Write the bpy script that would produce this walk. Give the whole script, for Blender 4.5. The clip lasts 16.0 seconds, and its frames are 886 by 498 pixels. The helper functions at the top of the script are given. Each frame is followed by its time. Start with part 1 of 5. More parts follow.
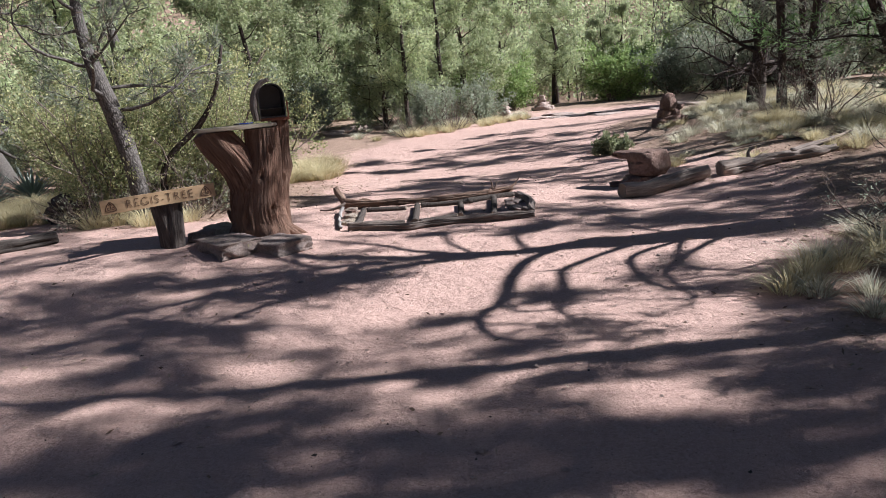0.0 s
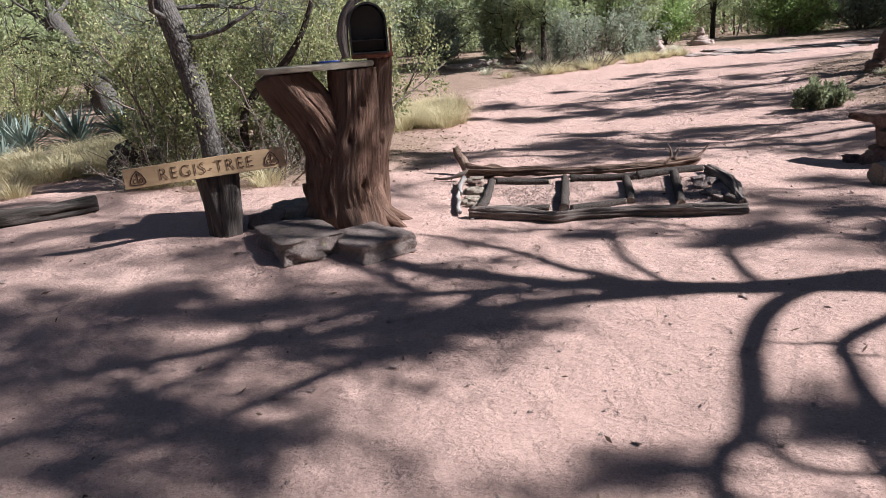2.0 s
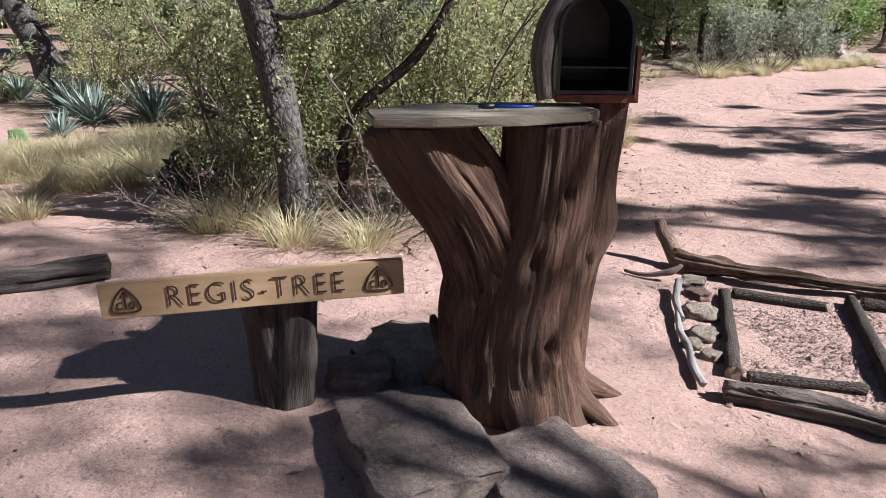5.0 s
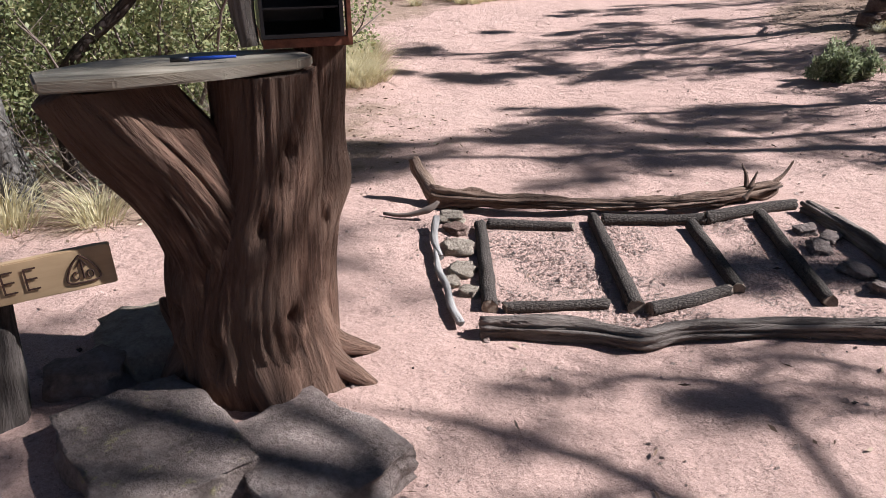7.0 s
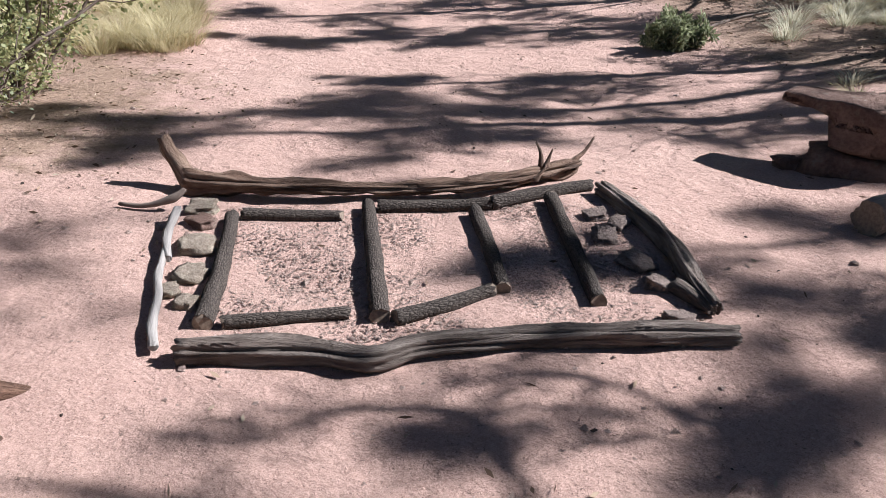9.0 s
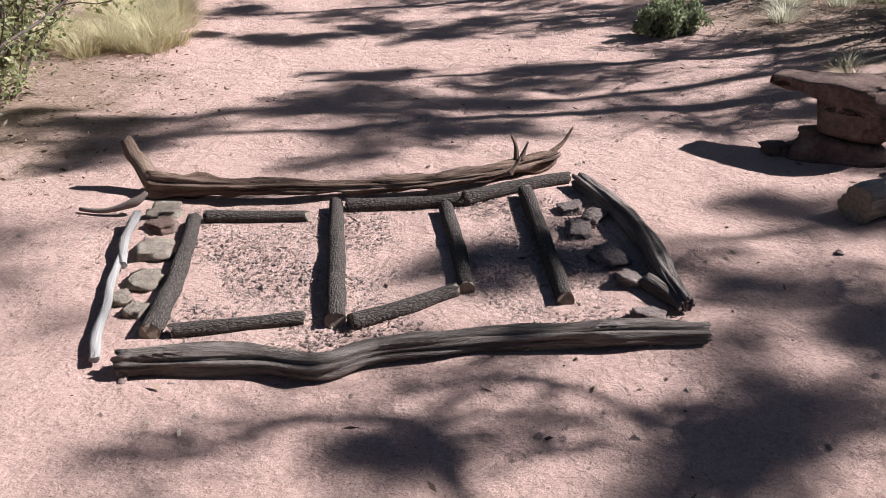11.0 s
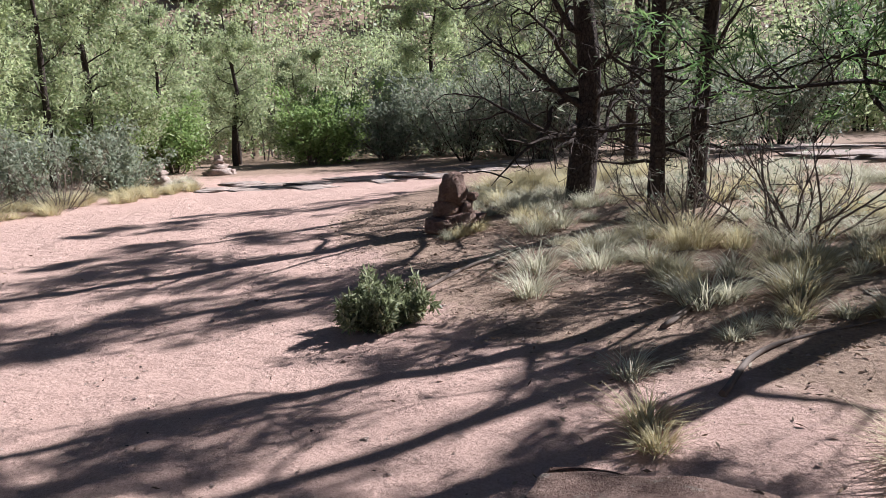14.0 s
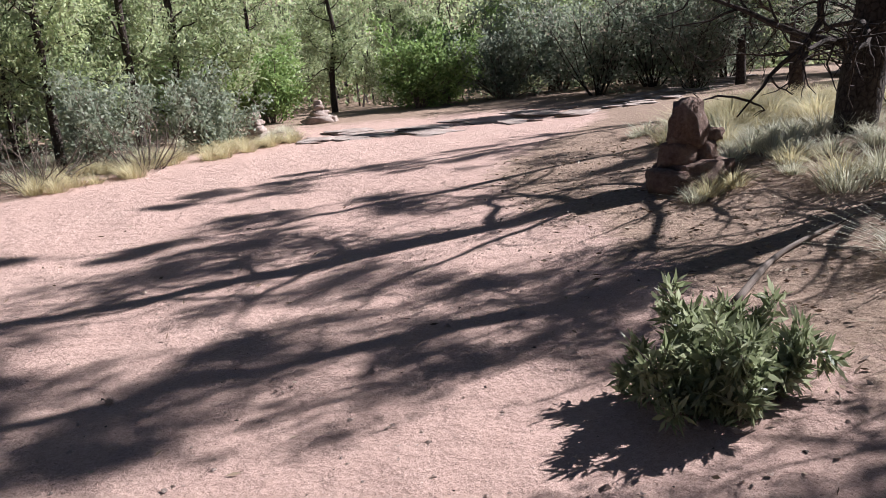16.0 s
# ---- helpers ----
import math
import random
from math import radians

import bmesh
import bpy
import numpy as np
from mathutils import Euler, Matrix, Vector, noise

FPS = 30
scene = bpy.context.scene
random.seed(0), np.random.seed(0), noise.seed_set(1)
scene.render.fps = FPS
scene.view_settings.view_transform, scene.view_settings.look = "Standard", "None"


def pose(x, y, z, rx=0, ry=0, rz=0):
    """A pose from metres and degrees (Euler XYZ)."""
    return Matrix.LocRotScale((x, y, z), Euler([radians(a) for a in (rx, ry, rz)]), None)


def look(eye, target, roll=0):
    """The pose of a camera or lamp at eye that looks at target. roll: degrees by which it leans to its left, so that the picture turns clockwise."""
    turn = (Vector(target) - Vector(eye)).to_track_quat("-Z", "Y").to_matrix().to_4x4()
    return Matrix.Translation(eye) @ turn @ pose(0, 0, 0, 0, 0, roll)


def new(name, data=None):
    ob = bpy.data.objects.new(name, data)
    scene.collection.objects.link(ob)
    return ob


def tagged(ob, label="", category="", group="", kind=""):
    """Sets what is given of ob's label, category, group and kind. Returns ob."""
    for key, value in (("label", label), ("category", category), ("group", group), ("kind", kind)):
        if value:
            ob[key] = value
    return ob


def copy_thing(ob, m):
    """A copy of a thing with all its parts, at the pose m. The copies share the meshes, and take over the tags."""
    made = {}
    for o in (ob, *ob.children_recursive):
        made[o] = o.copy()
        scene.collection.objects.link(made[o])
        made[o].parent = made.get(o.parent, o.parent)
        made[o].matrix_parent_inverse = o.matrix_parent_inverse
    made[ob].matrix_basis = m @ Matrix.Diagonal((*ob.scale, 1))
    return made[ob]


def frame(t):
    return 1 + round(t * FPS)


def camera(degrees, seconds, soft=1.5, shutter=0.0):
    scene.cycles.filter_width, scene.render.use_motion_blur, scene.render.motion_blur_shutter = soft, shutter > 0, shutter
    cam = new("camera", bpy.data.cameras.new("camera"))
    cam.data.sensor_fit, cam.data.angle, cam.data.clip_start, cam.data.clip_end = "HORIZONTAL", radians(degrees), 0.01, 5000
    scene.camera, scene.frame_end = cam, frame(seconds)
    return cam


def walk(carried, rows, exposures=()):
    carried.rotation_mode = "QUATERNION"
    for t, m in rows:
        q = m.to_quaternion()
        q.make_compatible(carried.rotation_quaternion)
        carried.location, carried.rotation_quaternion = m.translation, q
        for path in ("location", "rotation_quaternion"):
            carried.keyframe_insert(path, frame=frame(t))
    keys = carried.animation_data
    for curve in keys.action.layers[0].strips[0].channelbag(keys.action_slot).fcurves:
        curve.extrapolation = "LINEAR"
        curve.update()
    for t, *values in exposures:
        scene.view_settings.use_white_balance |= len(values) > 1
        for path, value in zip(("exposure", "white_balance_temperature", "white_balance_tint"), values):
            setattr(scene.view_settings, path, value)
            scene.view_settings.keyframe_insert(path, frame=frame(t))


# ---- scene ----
cam = camera(61.1, 16.0, soft=0.6)
PATH = [
    (0, (0.101, 0.191, 1.494), (0.077, 2.144, 1.061), -4.7),
    (0.5, (0.042, 0.832, 1.46), (0.038, 2.777, 0.994), -4.5),
    (1, (0.024, 1.436, 1.45), (0.06, 3.367, 0.929), -5.0),
    (1.5, (-0.106, 2.041, 1.463), (-0.23, 3.961, 0.918), -4.3),
    (2, (-0.204, 2.624, 1.462), (-0.551, 4.506, 0.883), -4.0),
    (2.5, (-0.384, 3.171, 1.484), (-0.975, 4.985, 0.884), -4.6),
    (3, (-0.569, 3.684, 1.512), (-1.214, 5.463, 0.864), -4.7),
    (3.5, (-0.79, 4.172, 1.532), (-1.519, 5.917, 0.881), -3.9),
    (4, (-1.006, 4.576, 1.562), (-1.692, 6.347, 0.936), -1.0),
    (4.2, (-1.07, 4.732, 1.582), (-1.72, 6.524, 0.975), -0.4),
    (6.3, (-1.388, 5.29, 1.614), (-1.778, 7.104, 0.869), 2.1),
    (6.5, (-1.351, 5.31, 1.619), (-1.627, 7.14, 0.861), 1.5),
    (7, (-1.106, 5.357, 1.609), (-1.129, 7.191, 0.811), -0.8),
    (7.5, (-0.761, 5.5, 1.562), (-0.63, 7.318, 0.74), -2.4),
    (8, (-0.581, 5.777, 1.512), (-0.282, 7.558, 0.652), 0.7),
    (10.3, (-0.296, 5.899, 1.516), (-0.126, 7.685, 0.633), 2.2),
    (10.5, (-0.284, 5.908, 1.507), (-0.111, 7.693, 0.622), 1.8),
    (11, (-0.171, 5.953, 1.48), (0.043, 7.731, 0.589), -0.4),
    (11.5, (-0.061, 6.21, 1.444), (0.426, 7.961, 0.607), -1.0),
    (11.8, (0.06, 6.425, 1.499), (0.777, 8.148, 0.782), -1.3),
    (12, (0.197, 6.55, 1.476), (1.04, 8.26, 0.875), -2.1),
    (12.5, (0.558, 6.967, 1.496), (1.55, 8.673, 1.173), -3.1),
    (13, (0.84, 7.404, 1.52), (1.831, 9.123, 1.27), -2.6),
    (13.5, (1.147, 7.838, 1.508), (2.062, 9.593, 1.223), -1.1),
    (14, (1.324, 8.407, 1.469), (2.115, 10.213, 1.132), -1.3),
    (14.5, (1.467, 9.015, 1.425), (2.127, 10.867, 1.056), -2.9),
    (15, (1.464, 9.721, 1.436), (2.0, 11.622, 1.123), -4.8),
    (15.5, (1.473, 10.46, 1.333), (2.04, 12.347, 0.993), -4.4),
    (16, (1.403, 11.246, 1.252), (1.958, 13.109, 0.781), -4.2),
]
walk(cam, [(t, look(eye, target, roll)) for t, eye, target, roll in PATH], exposures=((0.0, 1.22, 5850, 13), (16.0, 1.22, 5850, 13)))

# ---- light: clear sky, sun from beyond the bank of trees ----
SUN_AZ, SUN_EL = 87.0, 38.0
SUN = Vector((math.sin(radians(SUN_AZ)) * math.cos(radians(SUN_EL)), math.cos(radians(SUN_AZ)) * math.cos(radians(SUN_EL)), math.sin(radians(SUN_EL))))
world = bpy.data.worlds.new("world")
scene.world = world
world.use_nodes = True
wn = world.node_tree
sky = wn.nodes.new("ShaderNodeTexSky")
sky.sky_type, sky.sun_disc = "NISHITA", False
sky.sun_elevation, sky.sun_rotation = radians(SUN_EL), radians(SUN_AZ)
sky.altitude, sky.dust_density = 1600, 0.6
wn.links.new(sky.outputs[0], wn.nodes["Background"].inputs[0])
wn.nodes["Background"].inputs[1].default_value = 0.023
sun = new("sun", bpy.data.lights.new("sun", "SUN"))
sun.data.energy, sun.data.angle, sun.data.color = 5.0, radians(0.53), (1.0, 0.965, 0.92)
sun.matrix_world = look((0, 0, 30), Vector((0, 0, 30)) - SUN)


# ---- materials ----
def material(name, rough=0.9, spec=0.3):
    m = bpy.data.materials.new(name)
    m.use_nodes = True
    nt = m.node_tree
    b = nt.nodes["Principled BSDF"]
    b.inputs["Roughness"].default_value = rough
    b.inputs["Specular IOR Level"].default_value = spec
    return m, nt, b


def node(nt, kind, **values):
    n = nt.nodes.new("ShaderNode" + kind)
    for k, v in values.items():
        n.inputs[k.replace("_", " ")].default_value = v
    return n


def ramp(nt, fac, stops):
    r = nt.nodes.new("ShaderNodeValToRGB")
    e = r.color_ramp.elements
    while len(e) < len(stops):
        e.new(0.5)
    for el, (p, c) in zip(e, stops):
        el.position, el.color = p, (*c, 1)
    nt.links.new(fac, r.inputs[0])
    return r.outputs[0]


def mixed(nt, fac, a, b, blend="MIX"):
    m = nt.nodes.new("ShaderNodeMix")
    m.data_type, m.blend_type = "RGBA", blend
    for s, v in ((0, fac), (6, a), (7, b)):
        if isinstance(v, bpy.types.NodeSocket):
            nt.links.new(v, m.inputs[s])
        else:
            m.inputs[s].default_value = v if s == 0 else (*v, 1)
    return m.outputs[2]


def coords(nt, scale=(1, 1, 1), uv=False):
    c = nt.nodes.new("ShaderNodeTexCoord")
    mp = nt.nodes.new("ShaderNodeMapping")
    mp.inputs["Scale"].default_value = scale
    nt.links.new(c.outputs["UV" if uv else "Object"], mp.inputs[0])
    return mp.outputs[0]


def noise_tex(nt, vec, scale, detail=6, rough=0.6, distort=0.0):
    n = node(nt, "TexNoise", Scale=scale, Detail=detail, Roughness=rough, Distortion=distort)
    nt.links.new(vec, n.inputs["Vector"])
    return n.outputs["Fac"]


def bumped(nt, b, height, strength, distance, after=None):
    n = node(nt, "Bump", Strength=strength, Distance=distance)
    nt.links.new(height, n.inputs["Height"])
    if after:
        nt.links.new(after, n.inputs["Normal"])
    nt.links.new(n.outputs[0], b.inputs["Normal"])
    return n.outputs[0]


def make_ground():
    m, nt, b = material("red_dirt", 0.95, 0.15)
    v = coords(nt)
    big, mid, fine = noise_tex(nt, v, 0.55, 5), noise_tex(nt, v, 6, 7, 0.65), noise_tex(nt, v, 55, 5, 0.75)
    grit = noise_tex(nt, v, 230, 3, 0.7)
    dirt = ramp(nt, big, [(0.3, (0.4, 0.215, 0.164)), (0.52, (0.5, 0.285, 0.222)), (0.72, (0.57, 0.362, 0.286))])
    dirt = mixed(nt, 0.4, dirt, ramp(nt, mid, [(0.3, (0.3, 0.185, 0.152)), (0.7, (0.6, 0.42, 0.342))]))
    dirt = mixed(nt, 0.34, dirt, ramp(nt, fine, [(0.34, (0.16, 0.1, 0.082)), (0.62, (0.66, 0.46, 0.38))]))
    dirt = mixed(nt, 0.3, dirt, ramp(nt, grit, [(0.36, (0.14, 0.09, 0.075)), (0.6, (0.64, 0.5, 0.43))]))
    speck = ramp(nt, noise_tex(nt, v, 85, 2, 0.5), [(0.66, (0, 0, 0)), (0.7, (0.7, 0.7, 0.7))])
    dirt = mixed(nt, speck, dirt, (0.15, 0.1, 0.085))
    litter = ramp(nt, noise_tex(nt, v, 30, 8, 0.8), [(0.3, (0.10, 0.07, 0.05)), (0.5, (0.24, 0.165, 0.115)), (0.7, (0.42, 0.32, 0.23))])
    a = nt.nodes.new("ShaderNodeAttribute")
    a.attribute_name = "litter"
    edge = nt.nodes.new("ShaderNodeMath")
    edge.operation = "ADD"
    nt.links.new(a.outputs["Fac"], edge.inputs[0])
    off = nt.nodes.new("ShaderNodeMath")
    off.operation = "MULTIPLY_ADD"
    nt.links.new(noise_tex(nt, v, 3.2, 7, 0.7), off.inputs[0])
    off.inputs[1].default_value, off.inputs[2].default_value = 1.5, -0.75
    nt.links.new(off.outputs[0], edge.inputs[1])
    f = ramp(nt, edge.outputs[0], [(0.38, (0, 0, 0)), (0.72, (0.85, 0.85, 0.85))])
    col = mixed(nt, f, dirt, litter)
    nt.links.new(col, b.inputs["Base Color"])
    n1 = bumped(nt, b, noise_tex(nt, v, 4.5, 2, 0.5, 0.4), 1.0, 0.045)
    n1 = bumped(nt, b, noise_tex(nt, v, 13, 3, 0.55, 0.3), 1.0, 0.02, n1)
    n1 = bumped(nt, b, noise_tex(nt, v, 38, 3, 0.6), 1.0, 0.012, n1)
    n2 = bumped(nt, b, fine, 0.9, 0.01, n1)
    bumped(nt, b, grit, 0.9, 0.005, n2)
    return m


def make_wood(name, dark, mid, light, grain=26, bump=0.7, depth=0.012, rough=0.85, sun_grey=None):
    """Bark or weathered wood with grain along the UV's v."""
    m, nt, b = material(name, rough, 0.25)
    v = coords(nt, (1, 0.09, 1), True)
    n1 = noise_tex(nt, v, grain, 9, 0.68, 0.6)
    n2 = noise_tex(nt, coords(nt, (1, 0.22, 1), True), grain * 0.3, 6, 0.6, 0.8)
    col = ramp(nt, n1, [(0.3, dark), (0.5, mid), (0.7, light)])
    col = mixed(nt, 0.45, col, ramp(nt, n2, [(0.3, dark), (0.5, mid), (0.72, light)]))
    if sun_grey:
        col = mixed(nt, ramp(nt, noise_tex(nt, coords(nt, (1, 0.4, 1), True), 4, 5), [(0.42, (0, 0, 0)), (0.62, (1, 1, 1))]), col, sun_grey)
    nt.links.new(col, b.inputs["Base Color"])
    a = bumped(nt, b, n2, bump, depth * 2)
    bumped(nt, b, n1, bump, depth, a)
    return m


def make_bark(name, dark, light, scale=34):
    """Bark cut into small plates."""
    m, nt, b = material(name, 0.95, 0.1)
    v = coords(nt, (1, 0.42, 1), True)
    w = nt.nodes.new("ShaderNodeVectorMath")
    w.operation = "MULTIPLY_ADD"
    q = node(nt, "TexNoise", Scale=scale * 0.8, Detail=4)
    nt.links.new(v, q.inputs["Vector"])
    nt.links.new(q.outputs["Color"], w.inputs[0])
    w.inputs[1].default_value = (0.8 / scale,) * 3
    nt.links.new(v, w.inputs[2])
    v = w.outputs[0]
    c = nt.nodes.new("ShaderNodeTexVoronoi")
    c.feature = "DISTANCE_TO_EDGE"
    c.inputs["Scale"].default_value = scale
    nt.links.new(v, c.inputs["Vector"])
    n = noise_tex(nt, v, scale * 1.5, 6, 0.7)
    col = ramp(nt, c.outputs["Distance"], [(0.0, dark), (0.16, light)])
    col = mixed(nt, 0.62, col, ramp(nt, n, [(0.34, dark), (0.66, light)]))
    nt.links.new(col, b.inputs["Base Color"])
    a = bumped(nt, b, c.outputs["Distance"], 0.8, 0.02)
    bumped(nt, b, n, 0.7, 0.008, a)
    return m


def make_rock(name, dark, mid, light, lichen=None, scale=7):
    m, nt, b = material(name, 0.92, 0.2)
    v = coords(nt)
    n1, n2, n3 = noise_tex(nt, v, scale, 8, 0.65), noise_tex(nt, v, scale * 7, 6, 0.7), noise_tex(nt, v, scale * 30, 3, 0.7)
    col = ramp(nt, n1, [(0.3, dark), (0.5, mid), (0.68, light)])
    col = mixed(nt, 0.4, col, ramp(nt, n2, [(0.32, dark), (0.66, light)]))
    if lichen:
        col = mixed(nt, ramp(nt, noise_tex(nt, v, scale * 1.7, 7, 0.72), [(0.58, (0, 0, 0)), (0.66, (0.8, 0.8, 0.8))]), col, lichen)
    nt.links.new(col, b.inputs["Base Color"])
    a = bumped(nt, b, n1, 0.8, 0.06)
    a = bumped(nt, b, n2, 1.0, 0.03, a)
    bumped(nt, b, n3, 0.8, 0.006, a)
    return m


def make_leaf(name, stops, rough=0.55, through_light=0.5):
    """Leaves, each island with its own tint, with light passing through."""
    m, nt, b = material(name, rough, 0.35)
    g = nt.nodes.new("ShaderNodeNewGeometry")
    col = ramp(nt, g.outputs["Random Per Island"], [(i / (len(stops) - 1), c) for i, c in enumerate(stops)])
    o = nt.nodes.new("ShaderNodeObjectInfo")
    h = nt.nodes.new("ShaderNodeHueSaturation")
    ma = nt.nodes.new("ShaderNodeMapRange")
    ma.inputs["To Min"].default_value, ma.inputs["To Max"].default_value = 0.8, 1.2
    nt.links.new(o.outputs["Random"], ma.inputs[0])
    nt.links.new(ma.outputs[0], h.inputs["Value"])
    nt.links.new(col, h.inputs["Color"])
    nt.links.new(h.outputs[0], b.inputs["Base Color"])
    t = nt.nodes.new("ShaderNodeBsdfTranslucent")
    nt.links.new(h.outputs[0], t.inputs[0])
    mx = nt.nodes.new("ShaderNodeMixShader")
    mx.inputs[0].default_value = through_light
    nt.links.new(b.outputs[0], mx.inputs[1])
    nt.links.new(t.outputs[0], mx.inputs[2])
    nt.links.new(mx.outputs[0], nt.nodes["Material Output"].inputs[0])
    return m


def make_plain(name, colour, rough=0.5, metal=0.0, vary=0.25, scale=18, bump=0.15):
    m, nt, b = material(name, rough, 0.4)
    n = noise_tex(nt, coords(nt), scale, 6, 0.65)
    lo, hi = tuple(c * (1 - vary) for c in colour), tuple(min(1, c * (1 + vary)) for c in colour)
    nt.links.new(ramp(nt, n, [(0.3, lo), (0.7, hi)]), b.inputs["Base Color"])
    b.inputs["Metallic"].default_value = metal
    if bump:
        bumped(nt, b, n, bump, 0.004)
    return m


DIRT = make_ground()
STUMP = make_wood("cedar_stump_wood", (0.018, 0.009, 0.006), (0.125, 0.066, 0.043), (0.4, 0.24, 0.165), 48, 1.0, 0.03, sun_grey=(0.17, 0.105, 0.073))
GREYWOOD = make_wood("weathered_grey_wood", (0.03, 0.024, 0.02), (0.15, 0.118, 0.098), (0.36, 0.31, 0.265), 34, 1.0, 0.03)
PALELOG = make_wood("sun_bleached_log_wood", (0.06, 0.047, 0.038), (0.25, 0.2, 0.163), (0.47, 0.4, 0.34), 30, 1.0, 0.02)
REDWOOD = make_wood("stringy_red_wood", (0.03, 0.018, 0.013), (0.16, 0.1, 0.07), (0.36, 0.26, 0.19), 34, 1.0, 0.04)
POSTWOOD = make_wood("charred_grey_post", (0.012, 0.01, 0.009), (0.07, 0.056, 0.048), (0.24, 0.2, 0.17), 26, 1.0, 0.03)
PALEWOOD = make_wood("bleached_wood", (0.08, 0.072, 0.065), (0.25, 0.23, 0.21), (0.42, 0.39, 0.36), 24, 0.8, 0.012)
BOARDTOP = make_wood("old_plank_wood", (0.11, 0.085, 0.06), (0.27, 0.225, 0.165), (0.42, 0.37, 0.29), 22, 0.8, 0.01)
PINE = make_wood("sawn_pine_wood", (0.3, 0.195, 0.105), (0.4, 0.275, 0.155), (0.5, 0.36, 0.215), 16, 0.15, 0.002, 0.6)
BURNT = make_plain("burnt_lettering", (0.045, 0.02, 0.012), 0.9)
BARKLOG = make_bark("dark_log_bark", (0.014, 0.011, 0.01), (0.12, 0.1, 0.085), 95)
# darker than the other log woods, for the log by the side path
DARKLOG = make_wood("dark_log_wood", (0.008, 0.007, 0.006), (0.045, 0.036, 0.03), (0.15, 0.125, 0.105), 40, 1.0, 0.03)
CUTWOOD = make_plain("cut_log_end", (0.2, 0.155, 0.115), 0.85, 0, 0.35, 60, 0.5)
BARK = make_bark("dark_pine_bark", (0.012, 0.009, 0.008), (0.085, 0.065, 0.055), 30)
BARKGREY = make_bark("grey_checked_bark", (0.018, 0.015, 0.014), (0.15, 0.135, 0.12), 38)
TWIG = make_wood("dry_twig", (0.05, 0.035, 0.027), (0.14, 0.105, 0.085), (0.26, 0.215, 0.18), 40, 0.5, 0.004)
SLAB = make_rock("grey_brown_stone", (0.1, 0.075, 0.063), (0.27, 0.205, 0.175), (0.43, 0.345, 0.3), (0.38, 0.32, 0.27), 6)
SLABMOSS = make_rock("stone_with_yellow_lichen", (0.1, 0.075, 0.063), (0.26, 0.2, 0.17), (0.42, 0.335, 0.29), (0.38, 0.33, 0.17), 7)
REDROCK = make_rock("red_sandstone", (0.08, 0.047, 0.036), (0.2, 0.125, 0.098), (0.34, 0.23, 0.185), (0.26, 0.22, 0.18), 6)
PALEROCK = make_rock("pale_sandstone", (0.2, 0.145, 0.12), (0.36, 0.275, 0.235), (0.5, 0.41, 0.36), (0.22, 0.2, 0.17), 3.0)
LICHENROCK = make_rock("lichen_stone", (0.2, 0.15, 0.115), (0.42, 0.335, 0.26), (0.56, 0.48, 0.38), (0.54, 0.5, 0.35), 12)
GRAVEL = make_rock("pink_gravel", (0.4, 0.27, 0.22), (0.56, 0.41, 0.345), (0.68, 0.53, 0.46), None, 40)
BLACKMETAL = make_plain("black_enamel", (0.012, 0.012, 0.014), 0.35, 0.0, 0.3, 30, 0.05)
GREYSTEEL = make_plain("galvanised_lining", (0.02, 0.021, 0.024), 0.5, 0.4, 0.3, 25, 0.05)
RUST = make_plain("rusty_flag_metal", (0.17, 0.06, 0.032), 0.7, 0.2, 0.4, 40, 0.3)
BLUEPLASTIC = make_plain("blue_plastic", (0.02, 0.06, 0.33), 0.35, 0, 0.1, 10, 0)
BLACKPLASTIC = make_plain("black_plastic", (0.012, 0.012, 0.013), 0.4, 0, 0.1, 10, 0)
NEEDLE = make_leaf("pine_needles", [(0.115, 0.144, 0.094), (0.176, 0.206, 0.134), (0.255, 0.275, 0.199), (0.279, 0.225, 0.176)])
NEEDLEGREEN = make_leaf("green_needles", [(0.105, 0.192, 0.066), (0.175, 0.288, 0.102), (0.244, 0.348, 0.132)])
OAKLEAF = make_leaf("oak_leaves", [(0.16, 0.19, 0.085), (0.265, 0.295, 0.13), (0.39, 0.395, 0.19), (0.53, 0.49, 0.25)])
GREYLEAF = make_leaf("grey_green_leaves", [(0.182, 0.219, 0.152), (0.279, 0.312, 0.221), (0.388, 0.400, 0.305)])
LIMELEAF = make_leaf("bright_green_leaves", [(0.161, 0.241, 0.076), (0.265, 0.368, 0.118), (0.380, 0.483, 0.188)])
FARLEAF = make_leaf("distant_leaves", [(0.195, 0.245, 0.122), (0.315, 0.37, 0.185), (0.47, 0.51, 0.275), (0.285, 0.29, 0.19)])
BUSHLEAF = make_leaf("glossy_green_leaves", [(0.149, 0.170, 0.087), (0.249, 0.275, 0.144), (0.400, 0.415, 0.266)], 0.4)
YUCCALEAF = make_leaf("blue_grey_blades", [(0.13, 0.17, 0.14), (0.2, 0.25, 0.21), (0.28, 0.33, 0.27)], 0.5, 0.2)
STRAW = make_leaf("straw_grass", [(0.46, 0.38, 0.2), (0.6, 0.52, 0.31), (0.7, 0.63, 0.42), (0.54, 0.47, 0.26)], 0.7, 0.45)
GREYGRASS = make_leaf("grey_green_grass", [(0.28, 0.27, 0.185), (0.43, 0.41, 0.295), (0.57, 0.54, 0.41), (0.66, 0.62, 0.49)], 0.7, 0.4)
CACTUS = make_plain("cactus_skin", (0.13, 0.2, 0.08), 0.5, 0, 0.3, 20, 0.2)
